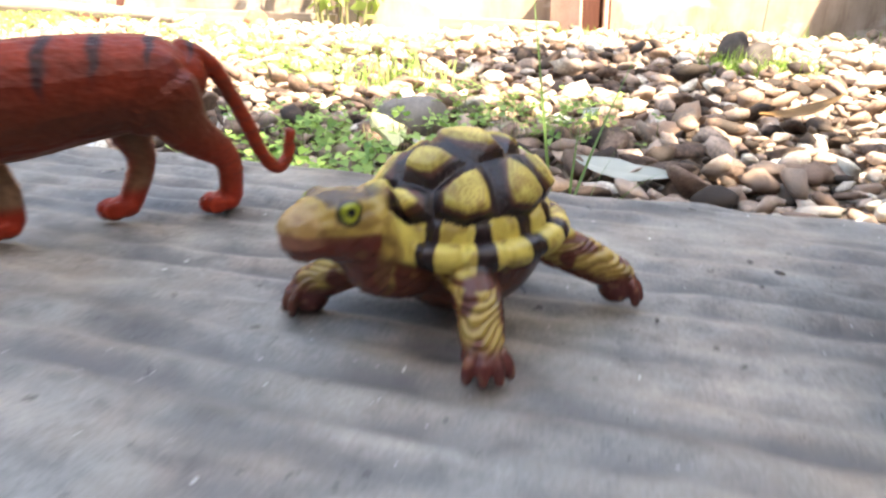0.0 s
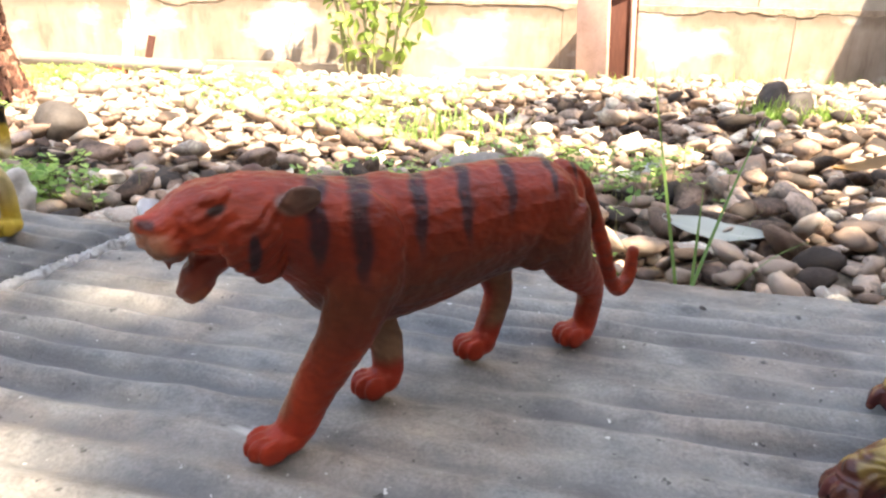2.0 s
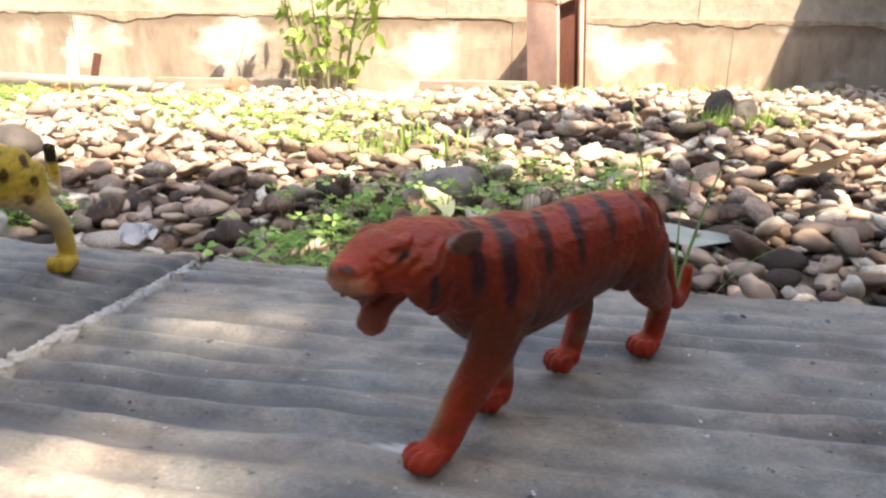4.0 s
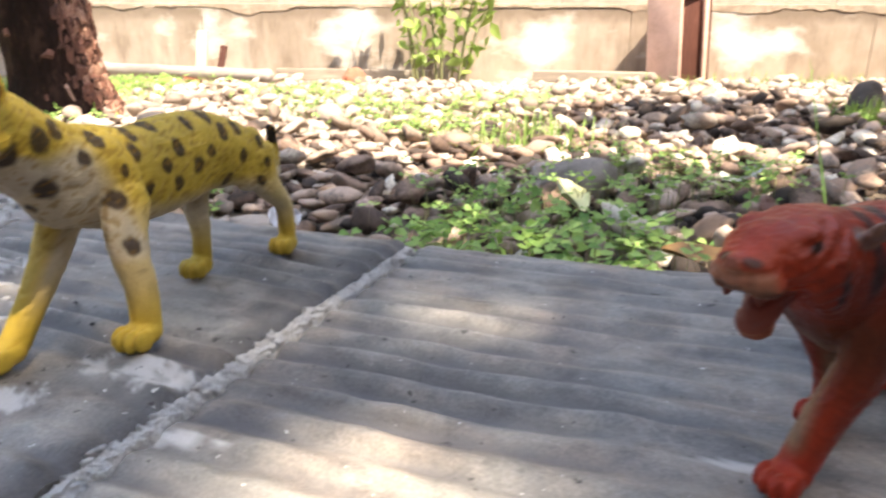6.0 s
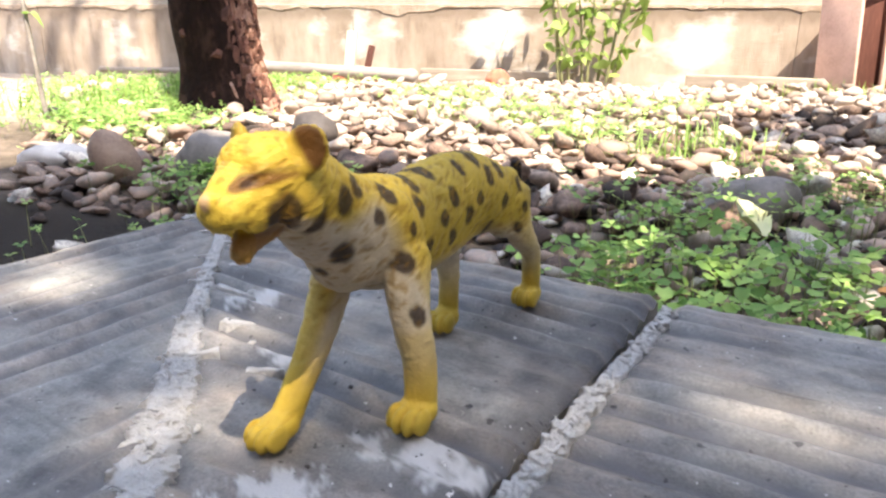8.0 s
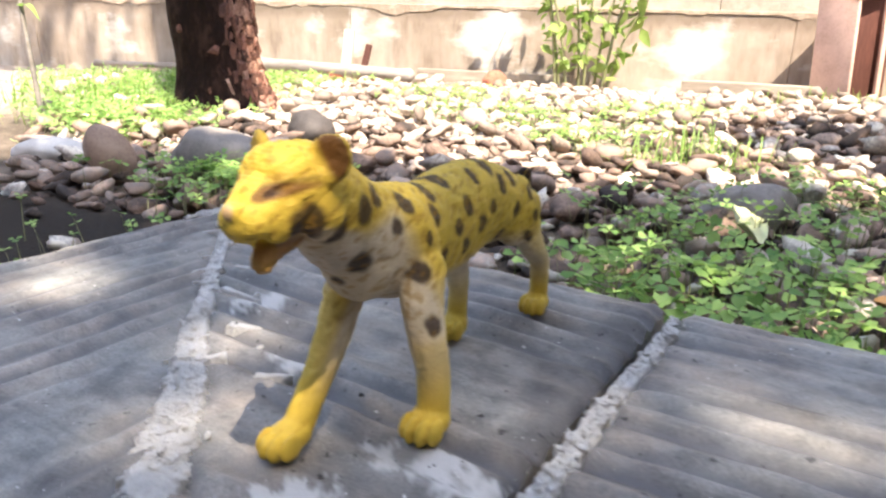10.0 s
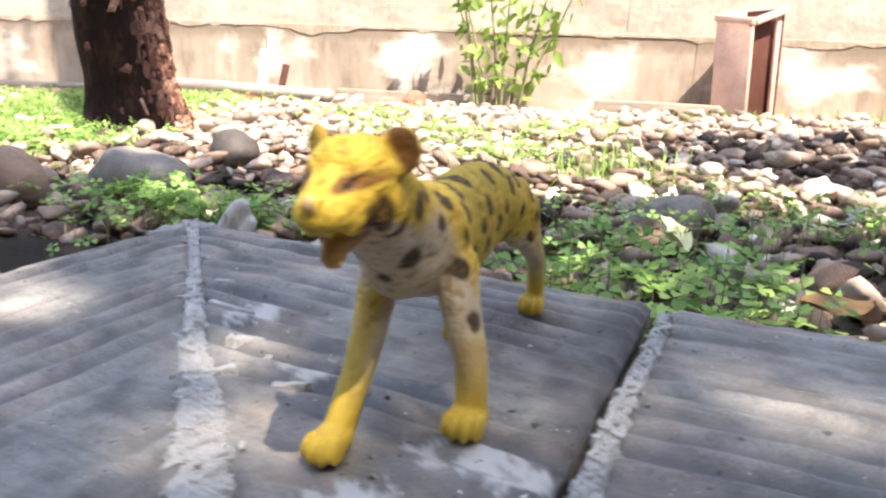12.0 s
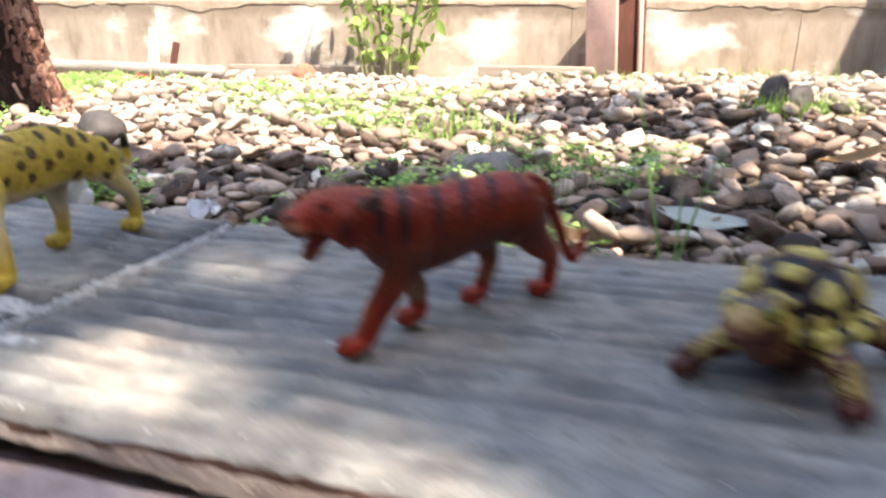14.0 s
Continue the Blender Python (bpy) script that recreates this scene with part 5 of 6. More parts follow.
def grit(name, at, r, mat, label, seed):
    """A tiny angular crumb lying on the coping."""
    rng = random.Random(seed)
    bm = bmesh.new()
    bmesh.ops.create_icosphere(bm, subdivisions=1, radius=1)
    for p in bm.verts:
        p.co = Vector((p.co.x * r * rng.uniform(0.8, 1.8), p.co.y * r * rng.uniform(0.5, 1.0), (p.co.z + 0.6) * r * rng.uniform(0.35, 0.6)))
    ob = new(name, mesh_of(bm, name, mat, smooth=False))
    ob.matrix_world = pose(*at, 0.0006, 0, 0, rng.uniform(0, 360))
    return tagged(ob, label, "crumb", group="crumbs on the coping")


for k, place in enumerate(CRUMBS):
    grit("soil_crumb", place, 0.0007 + 0.0005 * ((k * 7) % 5) / 4, M_boulder_dark, "dark crumb of soil on the cement coping", k)
for k, place in enumerate(CHIPS):
    grit("mortar_chip", place, 0.0014, M_mortar, "pale chip of mortar on the cement coping", 50 + k)


# ---- toys ----
def leg(pts, paw, paw_r, ref=(0, 1, 0)):
    """Leg tube and a paw with three toes. paw: (x, y), forward +x."""
    out = [tube(pts, 5, 14, ref)]
    x, y = paw
    out.append(ball((x - paw_r[0] * 0.1, y, paw_r[2] * 0.90), (paw_r[0] * 0.85, paw_r[1] * 0.92, paw_r[2] * 0.92)))
    for k, f in ((-0.72, 0.55), (-0.25, 0.80), (0.25, 0.80), (0.72, 0.55)):
        out.append(ball((x + paw_r[0] * f, y + k * paw_r[1], paw_r[2] * 0.80), (paw_r[0] * 0.55, paw_r[1] * 0.235, paw_r[2] * 0.80)))
    return out


def build_tiger():
    body = [(-0.0115, 0, 0.0412, 0.0070, 0.0085), (-0.006, 0, 0.0408, 0.0104, 0.0118), (0.004, 0, 0.0402, 0.0120, 0.0134), (0.018, 0, 0.0392, 0.0116, 0.0144), (0.034, 0, 0.0376, 0.0116, 0.0155),
            (0.047, 0, 0.0390, 0.0122, 0.0162), (0.058, 0, 0.0444, 0.0114, 0.0116), (0.066, 0.000, 0.0484, 0.0104, 0.0088), (0.074, 0.0005, 0.0500, 0.0096, 0.0076), (0.081, 0.0006, 0.0505, 0.0082, 0.0060)]
    s = [tube(body, 4, 20)]
    hy = 0.0006
    s.append(tube([(0.078, hy, 0.0506, 0.0074, 0.0054), (0.0838, hy, 0.0498, 0.0064, 0.0050), (0.0868, hy, 0.0490, 0.0058, 0.0042)], 4, 14))
    s.append(ball((0.0893, hy, 0.0507), (0.0024, 0.0030, 0.0018)))
    s.append(tube([(0.0755, hy, 0.0462, 0.0050, 0.0045), (0.0798, hy, 0.0418, 0.0036, 0.0034), (0.0824, hy, 0.0378, 0.0034, 0.0028)], 4, 12))
    s.append(ball((0.0765, hy, 0.0535), (0.0062, 0.0066, 0.0034), (0, 16, 0)))
    for y in (-1, 1):
        s.append(ball((0.0862, hy + y * 0.0034, 0.0474), (0.0036, 0.0032, 0.0028)))
        s.append(ball((0.0790, hy + y * 0.0044, 0.0548), (0.0036, 0.0030, 0.0014), (y * 12, 16, 0)))
        s.append(ball((0.0735, hy + y * 0.0078, 0.0470), (0.0058, 0.0032, 0.0066), (0, 12, 0)))
        s.append(ball((0.0708, hy + y * 0.0068, 0.0420), (0.0038, 0.0028, 0.0036), (0, 10, 0)))
        # ears laid back along the neck
        s.append(ball((0.0652, hy + y * 0.0100, 0.0538), (0.0038, 0.0012, 0.0036), (y * -34, 6, y * -16)))
        s.append(ball((0.0500, y * 0.0068, 0.0402), (0.0100, 0.0068, 0.0135), (0, 20, 0)))
        s.append(ball((0.0000, y * 0.0062, 0.0385), (0.0105, 0.0066, 0.0125), (0, -25, 0)))
        s.append(tube([(0.0872, hy + y * 0.0032, 0.0460, 0.0009, 0.0009), (0.0868, hy + y * 0.0032, 0.0434, 0.0005, 0.0005)], 2, 6))
    s += leg([(0.0505, 0.0082, 0.036, 0.0058, 0.0088), (0.0560, 0.0080, 0.0240, 0.0046, 0.0062), (0.0615, 0.0056, 0.0140, 0.0040, 0.0050), (0.0658, 0.0042, 0.0052, 0.0038, 0.0044)], (0.0688, 0.0040), (0.0060, 0.0046, 0.0036))
    s += leg([(0.0480, -0.0082, 0.034, 0.0056, 0.0082), (0.0420, -0.0074, 0.0235, 0.0043, 0.0052), (0.0378, -0.0060, 0.0135, 0.0036, 0.0043), (0.0372, -0.0054, 0.0052, 0.0035, 0.0038)], (0.0398, -0.0052), (0.0056, 0.0044, 0.0038))
    s += leg([(0.0030, -0.0085, 0.036, 0.0056, 0.0095), (0.0030, -0.0084, 0.0255, 0.0045, 0.0062), (0.0010, -0.0078, 0.0160, 0.0034, 0.0042), (0.0054, -0.0072, 0.0052, 0.0033, 0.0037)], (0.0082, -0.0070), (0.0056, 0.0044, 0.0038))
    s += leg([(-0.0035, 0.0082, 0.037, 0.0056, 0.0105), (-0.0095, 0.0076, 0.0265, 0.0046, 0.0068), (-0.0200, 0.0056, 0.0172, 0.0034, 0.0043), (-0.0215, 0.0034, 0.0052, 0.0032, 0.0036)], (-0.0188, 0.0030), (0.0056, 0.0044, 0.0038))
    s.append(tube([(-0.012, 0, 0.0480, 0.0038, 0.0038), (-0.0182, 0.000, 0.0455, 0.0029, 0.0029), (-0.0232, 0.000, 0.0388, 0.0026, 0.0026), (-0.0295, 0.001, 0.0250, 0.0024, 0.0024), (-0.0335, 0.001, 0.0155, 0.0023, 0.0023), (-0.0380, 0.001, 0.0108, 0.0022, 0.0022), (-0.0420, 0.001, 0.0138, 0.0021, 0.0021), (-0.0432, 0.001, 0.0215, 0.0018, 0.0018)], 6, 10))
    me = fused("tiger_figurine", s, 0.00055, 3, M_tiger)
    p = coords(me)
    x, y, z = p.T
    yh = y - 0.0006
    streaks = wobble(np.c_[(x + 0.6 * z) * 0.35, y, z - 0.6 * x], 900, 3.0)
    col = np.tile((0.275, 0.031, 0.012), (len(p), 1)) * (1 + 0.25 * wobble(p, 90))[:, None]
    # sides' shade painted in as brown, stopping short of the back and the paws
    flank_shade = step(np.abs(y) - 0.35 * (z - 0.044), 0.0062, 0.0100) * step(z, 0.018, 0.034) * (x > -0.016)
    col = blend(col, 0.52 * flank_shade, (0.085, 0.012, 0.006))
    # paler, dust-brown belly, inner legs and muzzle
    low = step(-np.abs(y), -0.0070, -0.0035) * step(-z, -0.034, -0.026) * step(z, 0.006, 0.011) * (x > -0.0175)
    col = blend(col, low * 0.85, (0.27, 0.17, 0.10))
    # lower sides darkened again: brown paint, with their shade put into the colour
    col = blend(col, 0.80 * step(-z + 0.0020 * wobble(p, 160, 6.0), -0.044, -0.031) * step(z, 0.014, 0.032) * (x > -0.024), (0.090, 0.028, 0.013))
    col = blend(col, step(x, 0.0825, 0.0855) * step(z, 0.036, 0.039) * (1 - step(z, 0.0462, 0.0482)) * 0.25, (0.34, 0.15, 0.09))
    # black bands down the flanks
    warp = 0.0012 * wobble(p, 200, 3.0) - 0.0058 * np.clip(1 - np.abs(y) / 0.0115, 0, 1)
    for sx, w, bottom in ((-0.009, 0.0012, 0.044), (0.0010, 0.0014, 0.043), (0.0150, 0.0016, 0.041), (0.0272, 0.0016, 0.037), (0.0393, 0.0018, 0.037), (0.0537, 0.0021, 0.034), (0.0626, 0.0019, 0.038)):
        d = np.abs(x - sx - warp)
        thin = 1.15 * w * (0.4 + 0.6 * step(z, bottom, bottom + 0.010))
        m = (1 - step(d, thin * 0.45, thin * 1.4)) * step(z, bottom - 0.001, bottom + 0.006)
        col = blend(col, (0.92 - 0.2 * step(wobble(p, 700, 4.0), 0.1, 0.5)) * m, (0.026, 0.011, 0.014))
    for sx, sz, rx, rz in ((0.0745, 0.0455, 0.0012, 0.0038),):
        m = 1 - step(((x - sx) / rx) ** 2 + ((z - sz) / rz) ** 2, 0.6, 1.3)
        col = blend(col, 0.9 * m * (np.abs(yh) > 0.004), (0.016, 0.011, 0.016))
    ear = 1 - step(np.sqrt((x - 0.0658) ** 2 + (np.abs(yh) - 0.0108) ** 2 + ((z - 0.0538) * 1.4) ** 2), 0.0038, 0.0050)
    col = blend(col, 0.85 * ear, (0.17, 0.105, 0.080))
    # eyes, nose, mouth
    eye = 1 - step(np.sqrt(((x - 0.0794) * 0.8) ** 2 + (np.abs(yh) - 0.0066) ** 2 + ((z - 0.0532 + 0.25 * (x - 0.0794)) * 1.5) ** 2), 0.0012, 0.0020)
    col = blend(col, 0.95 * eye, (0.018, 0.010, 0.008))
    snout = step(x, 0.0855, 0.0890)
    col = blend(col, 0.55 * snout * (1 - step(z, 0.0492, 0.0508)), (0.30, 0.185, 0.115))
    col = blend(col, 0.75 * step(x, 0.081, 0.084) * (1 - step(z, 0.0462, 0.0474)) * step(z, 0.0435, 0.0445), (0.065, 0.028, 0.018))
    nostril = 1 - step(np.sqrt(((x - 0.0893) * 0.5) ** 2 + ((np.abs(yh) - 0.0024) * 0.6) ** 2 + (z - 0.0512 - 0.25 * (x - 0.0893)) ** 2), 0.0007, 0.0013)
    col = blend(col, 0.9 * nostril, (0.035, 0.013, 0.010))
    tip = 1 - step(np.sqrt((x - 0.0914) ** 2 + yh ** 2 + (z - 0.0503) ** 2), 0.0012, 0.0024)
    col = blend(col, 0.7 * tip, (0.20, 0.085, 0.055))
    jaw = step(x, 0.0795, 0.0815) * (1 - step(z, 0.0405, 0.0420))
    col = blend(col, 0.5 * jaw, (0.19, 0.080, 0.040))
    col = col * (1 + 0.25 * streaks)[:, None]
    mouth = (np.abs(yh) < 0.0045) * step(x, 0.075, 0.078) * (1 - step(z, 0.0442, 0.0452)) * step(z + (x - 0.08) * 0.5, 0.0385, 0.0400)
    col = blend(col, 0.8 * mouth, (0.16, 0.035, 0.025))
    # moulded fur
    n = np.empty(len(p) * 3, np.float32)
    me.vertices.foreach_get("normal", n)
    fur = 0.00020 * wobble(p, 330, 9.0) + 0.00011 * wobble(p, 800, 2.0) + 0.00018 * streaks
    face = step(x, 0.066, 0.072) * step(z, 0.03, 0.034)
    fur += face * np.sin((z + 0.6 * x) * 2300 + 3.5 * wobble(p, 200, 2.0)) * 0.00018
    me.vertices.foreach_set("co", (p + n.reshape(-1, 3) * (fur * step(z, 0.006, 0.012))[:, None]).astype(np.float32).ravel())
    # the paws are a stronger red, and dark at the very bottom
    paw = 1 - step(z, 0.006, 0.010)
    col = blend(col, paw * 0.6, (0.42, 0.034, 0.015))
    col = blend(col, (1 - step(z, 0.0004, 0.0016)) * 0.9, (0.03, 0.02, 0.015))
    ring = step(np.sin((z + 0.3 * x) * 1400), 0.55, 0.9) * (x < -0.018) * (z > 0.012)
    col = blend(col, 0.35 * ring, (0.12, 0.03, 0.02))
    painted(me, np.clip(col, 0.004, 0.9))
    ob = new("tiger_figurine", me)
    ob.matrix_world = pose(-0.063, 0.275, 0.0012, 0, 0, math.degrees(math.atan2(-0.655, -0.756)))
    return tagged(ob, "small orange plastic tiger with black stripes and open mouth", "toy tiger")


def build_leopard():
    body = [(-0.0140, 0, 0.0395, 0.0072, 0.0068), (-0.0085, 0, 0.0418, 0.0100, 0.0090), (0.0010, 0, 0.0442, 0.0118, 0.0124), (0.0100, 0, 0.0460, 0.0118, 0.0136), (0.0200, 0, 0.0474, 0.0114, 0.0146),
            (0.0350, 0, 0.0464, 0.0114, 0.0156), (0.0520, 0, 0.0454, 0.0118, 0.0150), (0.0670, 0, 0.0480, 0.0118, 0.0152), (0.0785, 0, 0.0530, 0.0108, 0.0128), (0.0865, 0, 0.0588, 0.0100, 0.0110), (0.095, 0, 0.0658, 0.0104, 0.0105), (0.104, 0, 0.0680, 0.0100, 0.0094)]
    s = [tube(body, 4, 20)]
    s.append(ball((0.0785, 0, 0.0480), (0.0105, 0.0100, 0.0125)))
    s.append(tube([(0.101, 0, 0.0675, 0.0096, 0.0085), (0.109, 0, 0.0662, 0.0086, 0.0062), (0.1140, 0, 0.0646, 0.0082, 0.0050), (0.1168, 0, 0.0638, 0.0076, 0.0044)], 4, 16))
    s.append(ball((0.0995, 0, 0.0696), (0.0116, 0.0100, 0.0068), (0, 10, 0)))
    s.append(ball((0.1120, 0, 0.0682), (0.0085, 0.0062, 0.0040), (0, 28, 0)))
    s.append(ball((0.1198, 0, 0.0660), (0.0024, 0.0034, 0.0020)))
    s.append(tube([(0.100, 0, 0.0610, 0.0054, 0.0050), (0.1076, 0, 0.0572, 0.0040, 0.0036), (0.1106, 0, 0.0548, 0.0033, 0.0030)], 4, 12))
    for y in (-1, 1):
        s.append(ball((0.1155, y * 0.0046, 0.0634), (0.0044, 0.0036, 0.0028)))
        s.append(ball((0.1080, y * 0.0052, 0.0712), (0.0034, 0.0028, 0.0010), (y * 8, 24, 0)))
        s.append(ball((0.1085, y * 0.0060, 0.0645), (0.0080, 0.0038, 0.0052), (0, 14, 0)))
        s.append(ball((0.0985, y * 0.0074, 0.0634), (0.0068, 0.0038, 0.0064), (0, 20, 0)))
        s.append(ball((0.0990, y * 0.0098, 0.0738), (0.0021, 0.0050 if y > 0 else 0.0034, 0.0056 if y > 0 else 0.0050), (y * -35, -8, y * 24)))
        s.append(tube([(0.1170, y * 0.0034, 0.0605, 0.0008, 0.0008), (0.1165, y * 0.0034, 0.0590, 0.0004, 0.0004)], 2, 6))
        s.append(ball((0.0665, y * 0.0072, 0.0465), (0.0105, 0.0062, 0.0145), (0, 25, 0)))
        s.append(ball((-0.0020, y * 0.0066, 0.0415), (0.0105, 0.0062, 0.0125), (0, -28, 0)))
    s += leg([(0.0655, 0.0100, 0.042, 0.0056, 0.0090), (0.0715, 0.0125, 0.0290, 0.0048, 0.0062), (0.0715, 0.0135, 0.0150, 0.0043, 0.0049), (0.0720, 0.0138, 0.0055, 0.0044, 0.0045)], (0.0745, 0.0138), (0.0068, 0.0058, 0.0045))
    s += leg([(0.0670, -0.0095, 0.042, 0.0055, 0.0086), (0.0745, -0.0110, 0.0300, 0.0045, 0.0058), (0.0865, -0.0125, 0.0140, 0.0038, 0.0046), (0.0930, -0.0130, 0.0055, 0.0040, 0.0043)], (0.0970, -0.0130), (0.0070, 0.0054, 0.0043))
    s += leg([(0.0040, -0.0090, 0.043, 0.0054, 0.0105), (0.0130, -0.0092, 0.0295, 0.0045, 0.0064), (0.0140, -0.0088, 0.0165, 0.0034, 0.0040), (0.0150, -0.0086, 0.0055, 0.0035, 0.0037)], (0.0178, -0.0085), (0.0062, 0.0050, 0.0045))
    s += leg([(-0.0060, 0.0088, 0.042, 0.0053, 0.0105), (-0.0085, 0.0090, 0.0310, 0.0047, 0.0070), (-0.0170, 0.0085, 0.0205, 0.0035, 0.0042), (-0.0188, 0.0082, 0.0055, 0.0034, 0.0036)], (-0.0168, 0.0080), (0.0062, 0.0050, 0.0045))
    s.append(tube([(-0.0120, 0, 0.0430, 0.0036, 0.0036), (-0.0205, -0.001, 0.0380, 0.0027, 0.0027), (-0.0270, -0.001, 0.0318, 0.0023, 0.0023), (-0.0325, -0.002, 0.0300, 0.0022, 0.0022), (-0.0345, -0.002, 0.0360, 0.0023, 0.0023), (-0.0345, -0.002, 0.0480, 0.0024, 0.0024)], 6, 10))
    me = fused("leopard_figurine", s, 0.00060, 3, M_leopard)
    p = coords(me)
    # the head sits well forward on the neck, with a short muzzle
    hm = step(p[:, 0], 0.080, 0.092) * step(p[:, 2], 0.042, 0.050)
    p[:, 0] += 0.0045 * hm - 0.28 * np.maximum(p[:, 0] - 0.108, 0) * (p[:, 2] > 0.04)
    p[:, 2] += 0.0016 * hm
    x, y, z = p.T
    col = np.tile((0.57, 0.385, 0.055), (len(p), 1)) * (1 + 0.16 * wobble(p, 70))[:, None]
    # unpainted greyish white underside, chest and inner legs
    spine = np.interp(x, (-0.02, 0.05, 0.08, 0.09), (0.038, 0.039, 0.048, 0.057))
    under = step(spine - z, 0.0, 0.008) * step(z, 0.008, 0.026) * (1 - 0.55 * step(np.abs(y), 0.0100, 0.0135))
    under = np.maximum(under, step(x + 0.35 * (0.058 - z), 0.072, 0.080) * step(0.0585 - z - 0.25 * (x - 0.094), 0, 0.006) * step(z, 0.020, 0.030) * (x < 0.107))
    under = np.maximum(under, 0.55 * step(x, 0.058, 0.064) * (y > 0.004) * step(0.036 - z, 0, 0.008) * step(z, 0.006, 0.024))
    under *= 1 - 0.8 * (y < -0.004) * (x > 0.05) * step(0.040 - z, 0, 0.006) * step(x - 0.068 - (0.042 - z) * 0.75, -0.001, 0.003)
    col = blend(col, 0.80 * np.clip(under, 0, 1), (0.52, 0.455, 0.36))
    throat = step(0.0632 - z + 0.30 * (x - 0.106), 0, 0.002) * step(x, 0.088, 0.094) * (z > 0.046) * (x < 0.113)
    col = blend(col, 0.8 * throat, (0.46, 0.40, 0.31))
    # lighter muzzle
    col = blend(col, 0.45 * step(x, 0.112, 0.118) * (z > 0.058), (0.74, 0.55, 0.08))
    rng = random.Random(3)
    spots = [(0.0781, 0.0558), (0.0669, 0.0500), (0.0565, 0.0426), (0.0473, 0.0482), (0.0425, 0.0415), (0.0593, 0.0542), (0.0717, 0.0598), (0.0559, 0.0592), (0.0399, 0.0526), (0.0320, 0.0455),
             (0.0245, 0.0491), (0.0154, 0.0541), (0.0301, 0.0592), (0.0455, 0.0604), (0.0135, 0.0366), (0.0070, 0.0445), (0.0723, 0.0431), (0.0190, 0.0605), (0.0060, 0.0545), (-0.0040, 0.0480), (0.0840, 0.0640), (-0.0050, 0.0400)]
    jit = 0.0007 * wobble(p, 420, 2.0)
    for sx, sz in spots:
        for side in (-1, 1):
            r, dx = rng.uniform(0.0019, 0.0028), 0.0 if side > 0 else rng.uniform(-0.002, 0.002)
            d = np.sqrt((x - sx - dx) ** 2 + ((z - sz) * 0.9) ** 2) + jit
            m = (1 - step(d, r * 0.75, r * 1.2)) * (np.sign(y) == side) * (x < 0.09) * (z > 0.033)
            col = blend(col, 0.92 * m, (0.035, 0.018, 0.012))
    for sx, sy, sz, r in ((0.1095, 0.0090, 0.0640, 0.0042), (0.1095, -0.0090, 0.0640, 0.0042), (0.1002, 0.0075, 0.0606, 0.0037), (0.0905, 0.0100, 0.0625, 0.0035), (0.0935, -0.0095, 0.0600, 0.003), (0.0895, 0.0080, 0.0490, 0.0036),
                          (0.0880, 0.0005, 0.0440, 0.0018), (0.0738, 0.0172, 0.0306, 0.0027), (-0.0010, 0.013, 0.0335, 0.0024)):
        d = np.sqrt((x - sx) ** 2 + (y - sy) ** 2 + (z - sz) ** 2) + jit
        col = blend(col, 0.92 * (1 - step(d, r * 0.75, r * 1.25)), (0.03, 0.016, 0.012))
    # eyes, nose, mouth, ears, tail tip
    look_side = (np.abs(y) > 0.0038) * (x > 0.104)
    slant = z - 0.0708 - 0.14 * (np.abs(y) - 0.0068)
    d = np.sqrt(((np.abs(y) - 0.0068) * 0.70) ** 2 + (slant * 1.45) ** 2)
    col = blend(col, 0.88 * look_side * (1 - step(d, 0.0018, 0.0027)), (0.17, 0.068, 0.024))
    d = np.sqrt(((np.abs(y) - 0.0066) * 1.0) ** 2 + (slant * 1.2) ** 2)
    col = blend(col, 0.9 * look_side * (1 - step(d, 0.0008, 0.0014)), (0.035, 0.016, 0.010))
    lid = look_side * (1 - step(np.abs(slant - 0.0015), 0.0003, 0.0008)) * (1 - step(np.abs(np.abs(y) - 0.0070), 0.0022, 0.0034))
    col = blend(col, 0.6 * lid, (0.06, 0.028, 0.010))
    brow = look_side * (1 - step(np.abs(slant - 0.0026), 0.0002, 0.0008)) * (1 - step(np.abs(np.abs(y) - 0.0066), 0.0016, 0.0030))
    col = blend(col, 0.35 * brow, (0.22, 0.11, 0.02))
    d = np.sqrt((x - 0.1230) ** 2 + y ** 2 + (z - 0.0680) ** 2)
    col = blend(col, 0.7 * (1 - step(d, 0.0014, 0.0026)), (0.62, 0.40, 0.28))
    mouth = (np.abs(y) < 0.0052) * step(x, 0.103, 0.107) * step(0.0608 - z, 0, 0.0010) * step(z, 0.0556, 0.0576)
    col = blend(col, 0.75 * mouth, (0.20, 0.085, 0.03))
    jaw = step(x, 0.104, 0.108) * step(0.0596 - z, 0, 0.001) * (z > 0.046)
    col = blend(col, 0.75 * jaw, (0.36, 0.18, 0.06))
    n = np.empty(len(p) * 3, np.float32)
    me.vertices.foreach_get("normal", n)
    n = n.reshape(-1, 3)
    inner = np.sqrt((np.abs(y) - 0.0108) ** 2 + (z - 0.0758) ** 2)
    ear = (1 - step(inner, 0.0046, 0.0056)) * step(n[:, 0], 0.1, 0.4) * (np.abs(y) > 0.0066) * (x < 0.1105)
    col = blend(col, np.where(y > 0, 0.95 * step(y + 0.6 * (z - 0.0758), 0.0085, 0.0110), 0.25) * ear, (0.12, 0.045, 0.014))
    col = blend(col, step(z, 0.041, 0.043) * (x < -0.0295), (0.02, 0.014, 0.010))
    col = blend(col, (1 - step(z, 0.0004, 0.0018)) * 0.9, (0.05, 0.03, 0.015))
    toes = step(np.sin(y * 1900 + 1.0), 0.80, 0.97) * (z < 0.007) * 0.4
    col = blend(col, toes, (0.40, 0.22, 0.02))
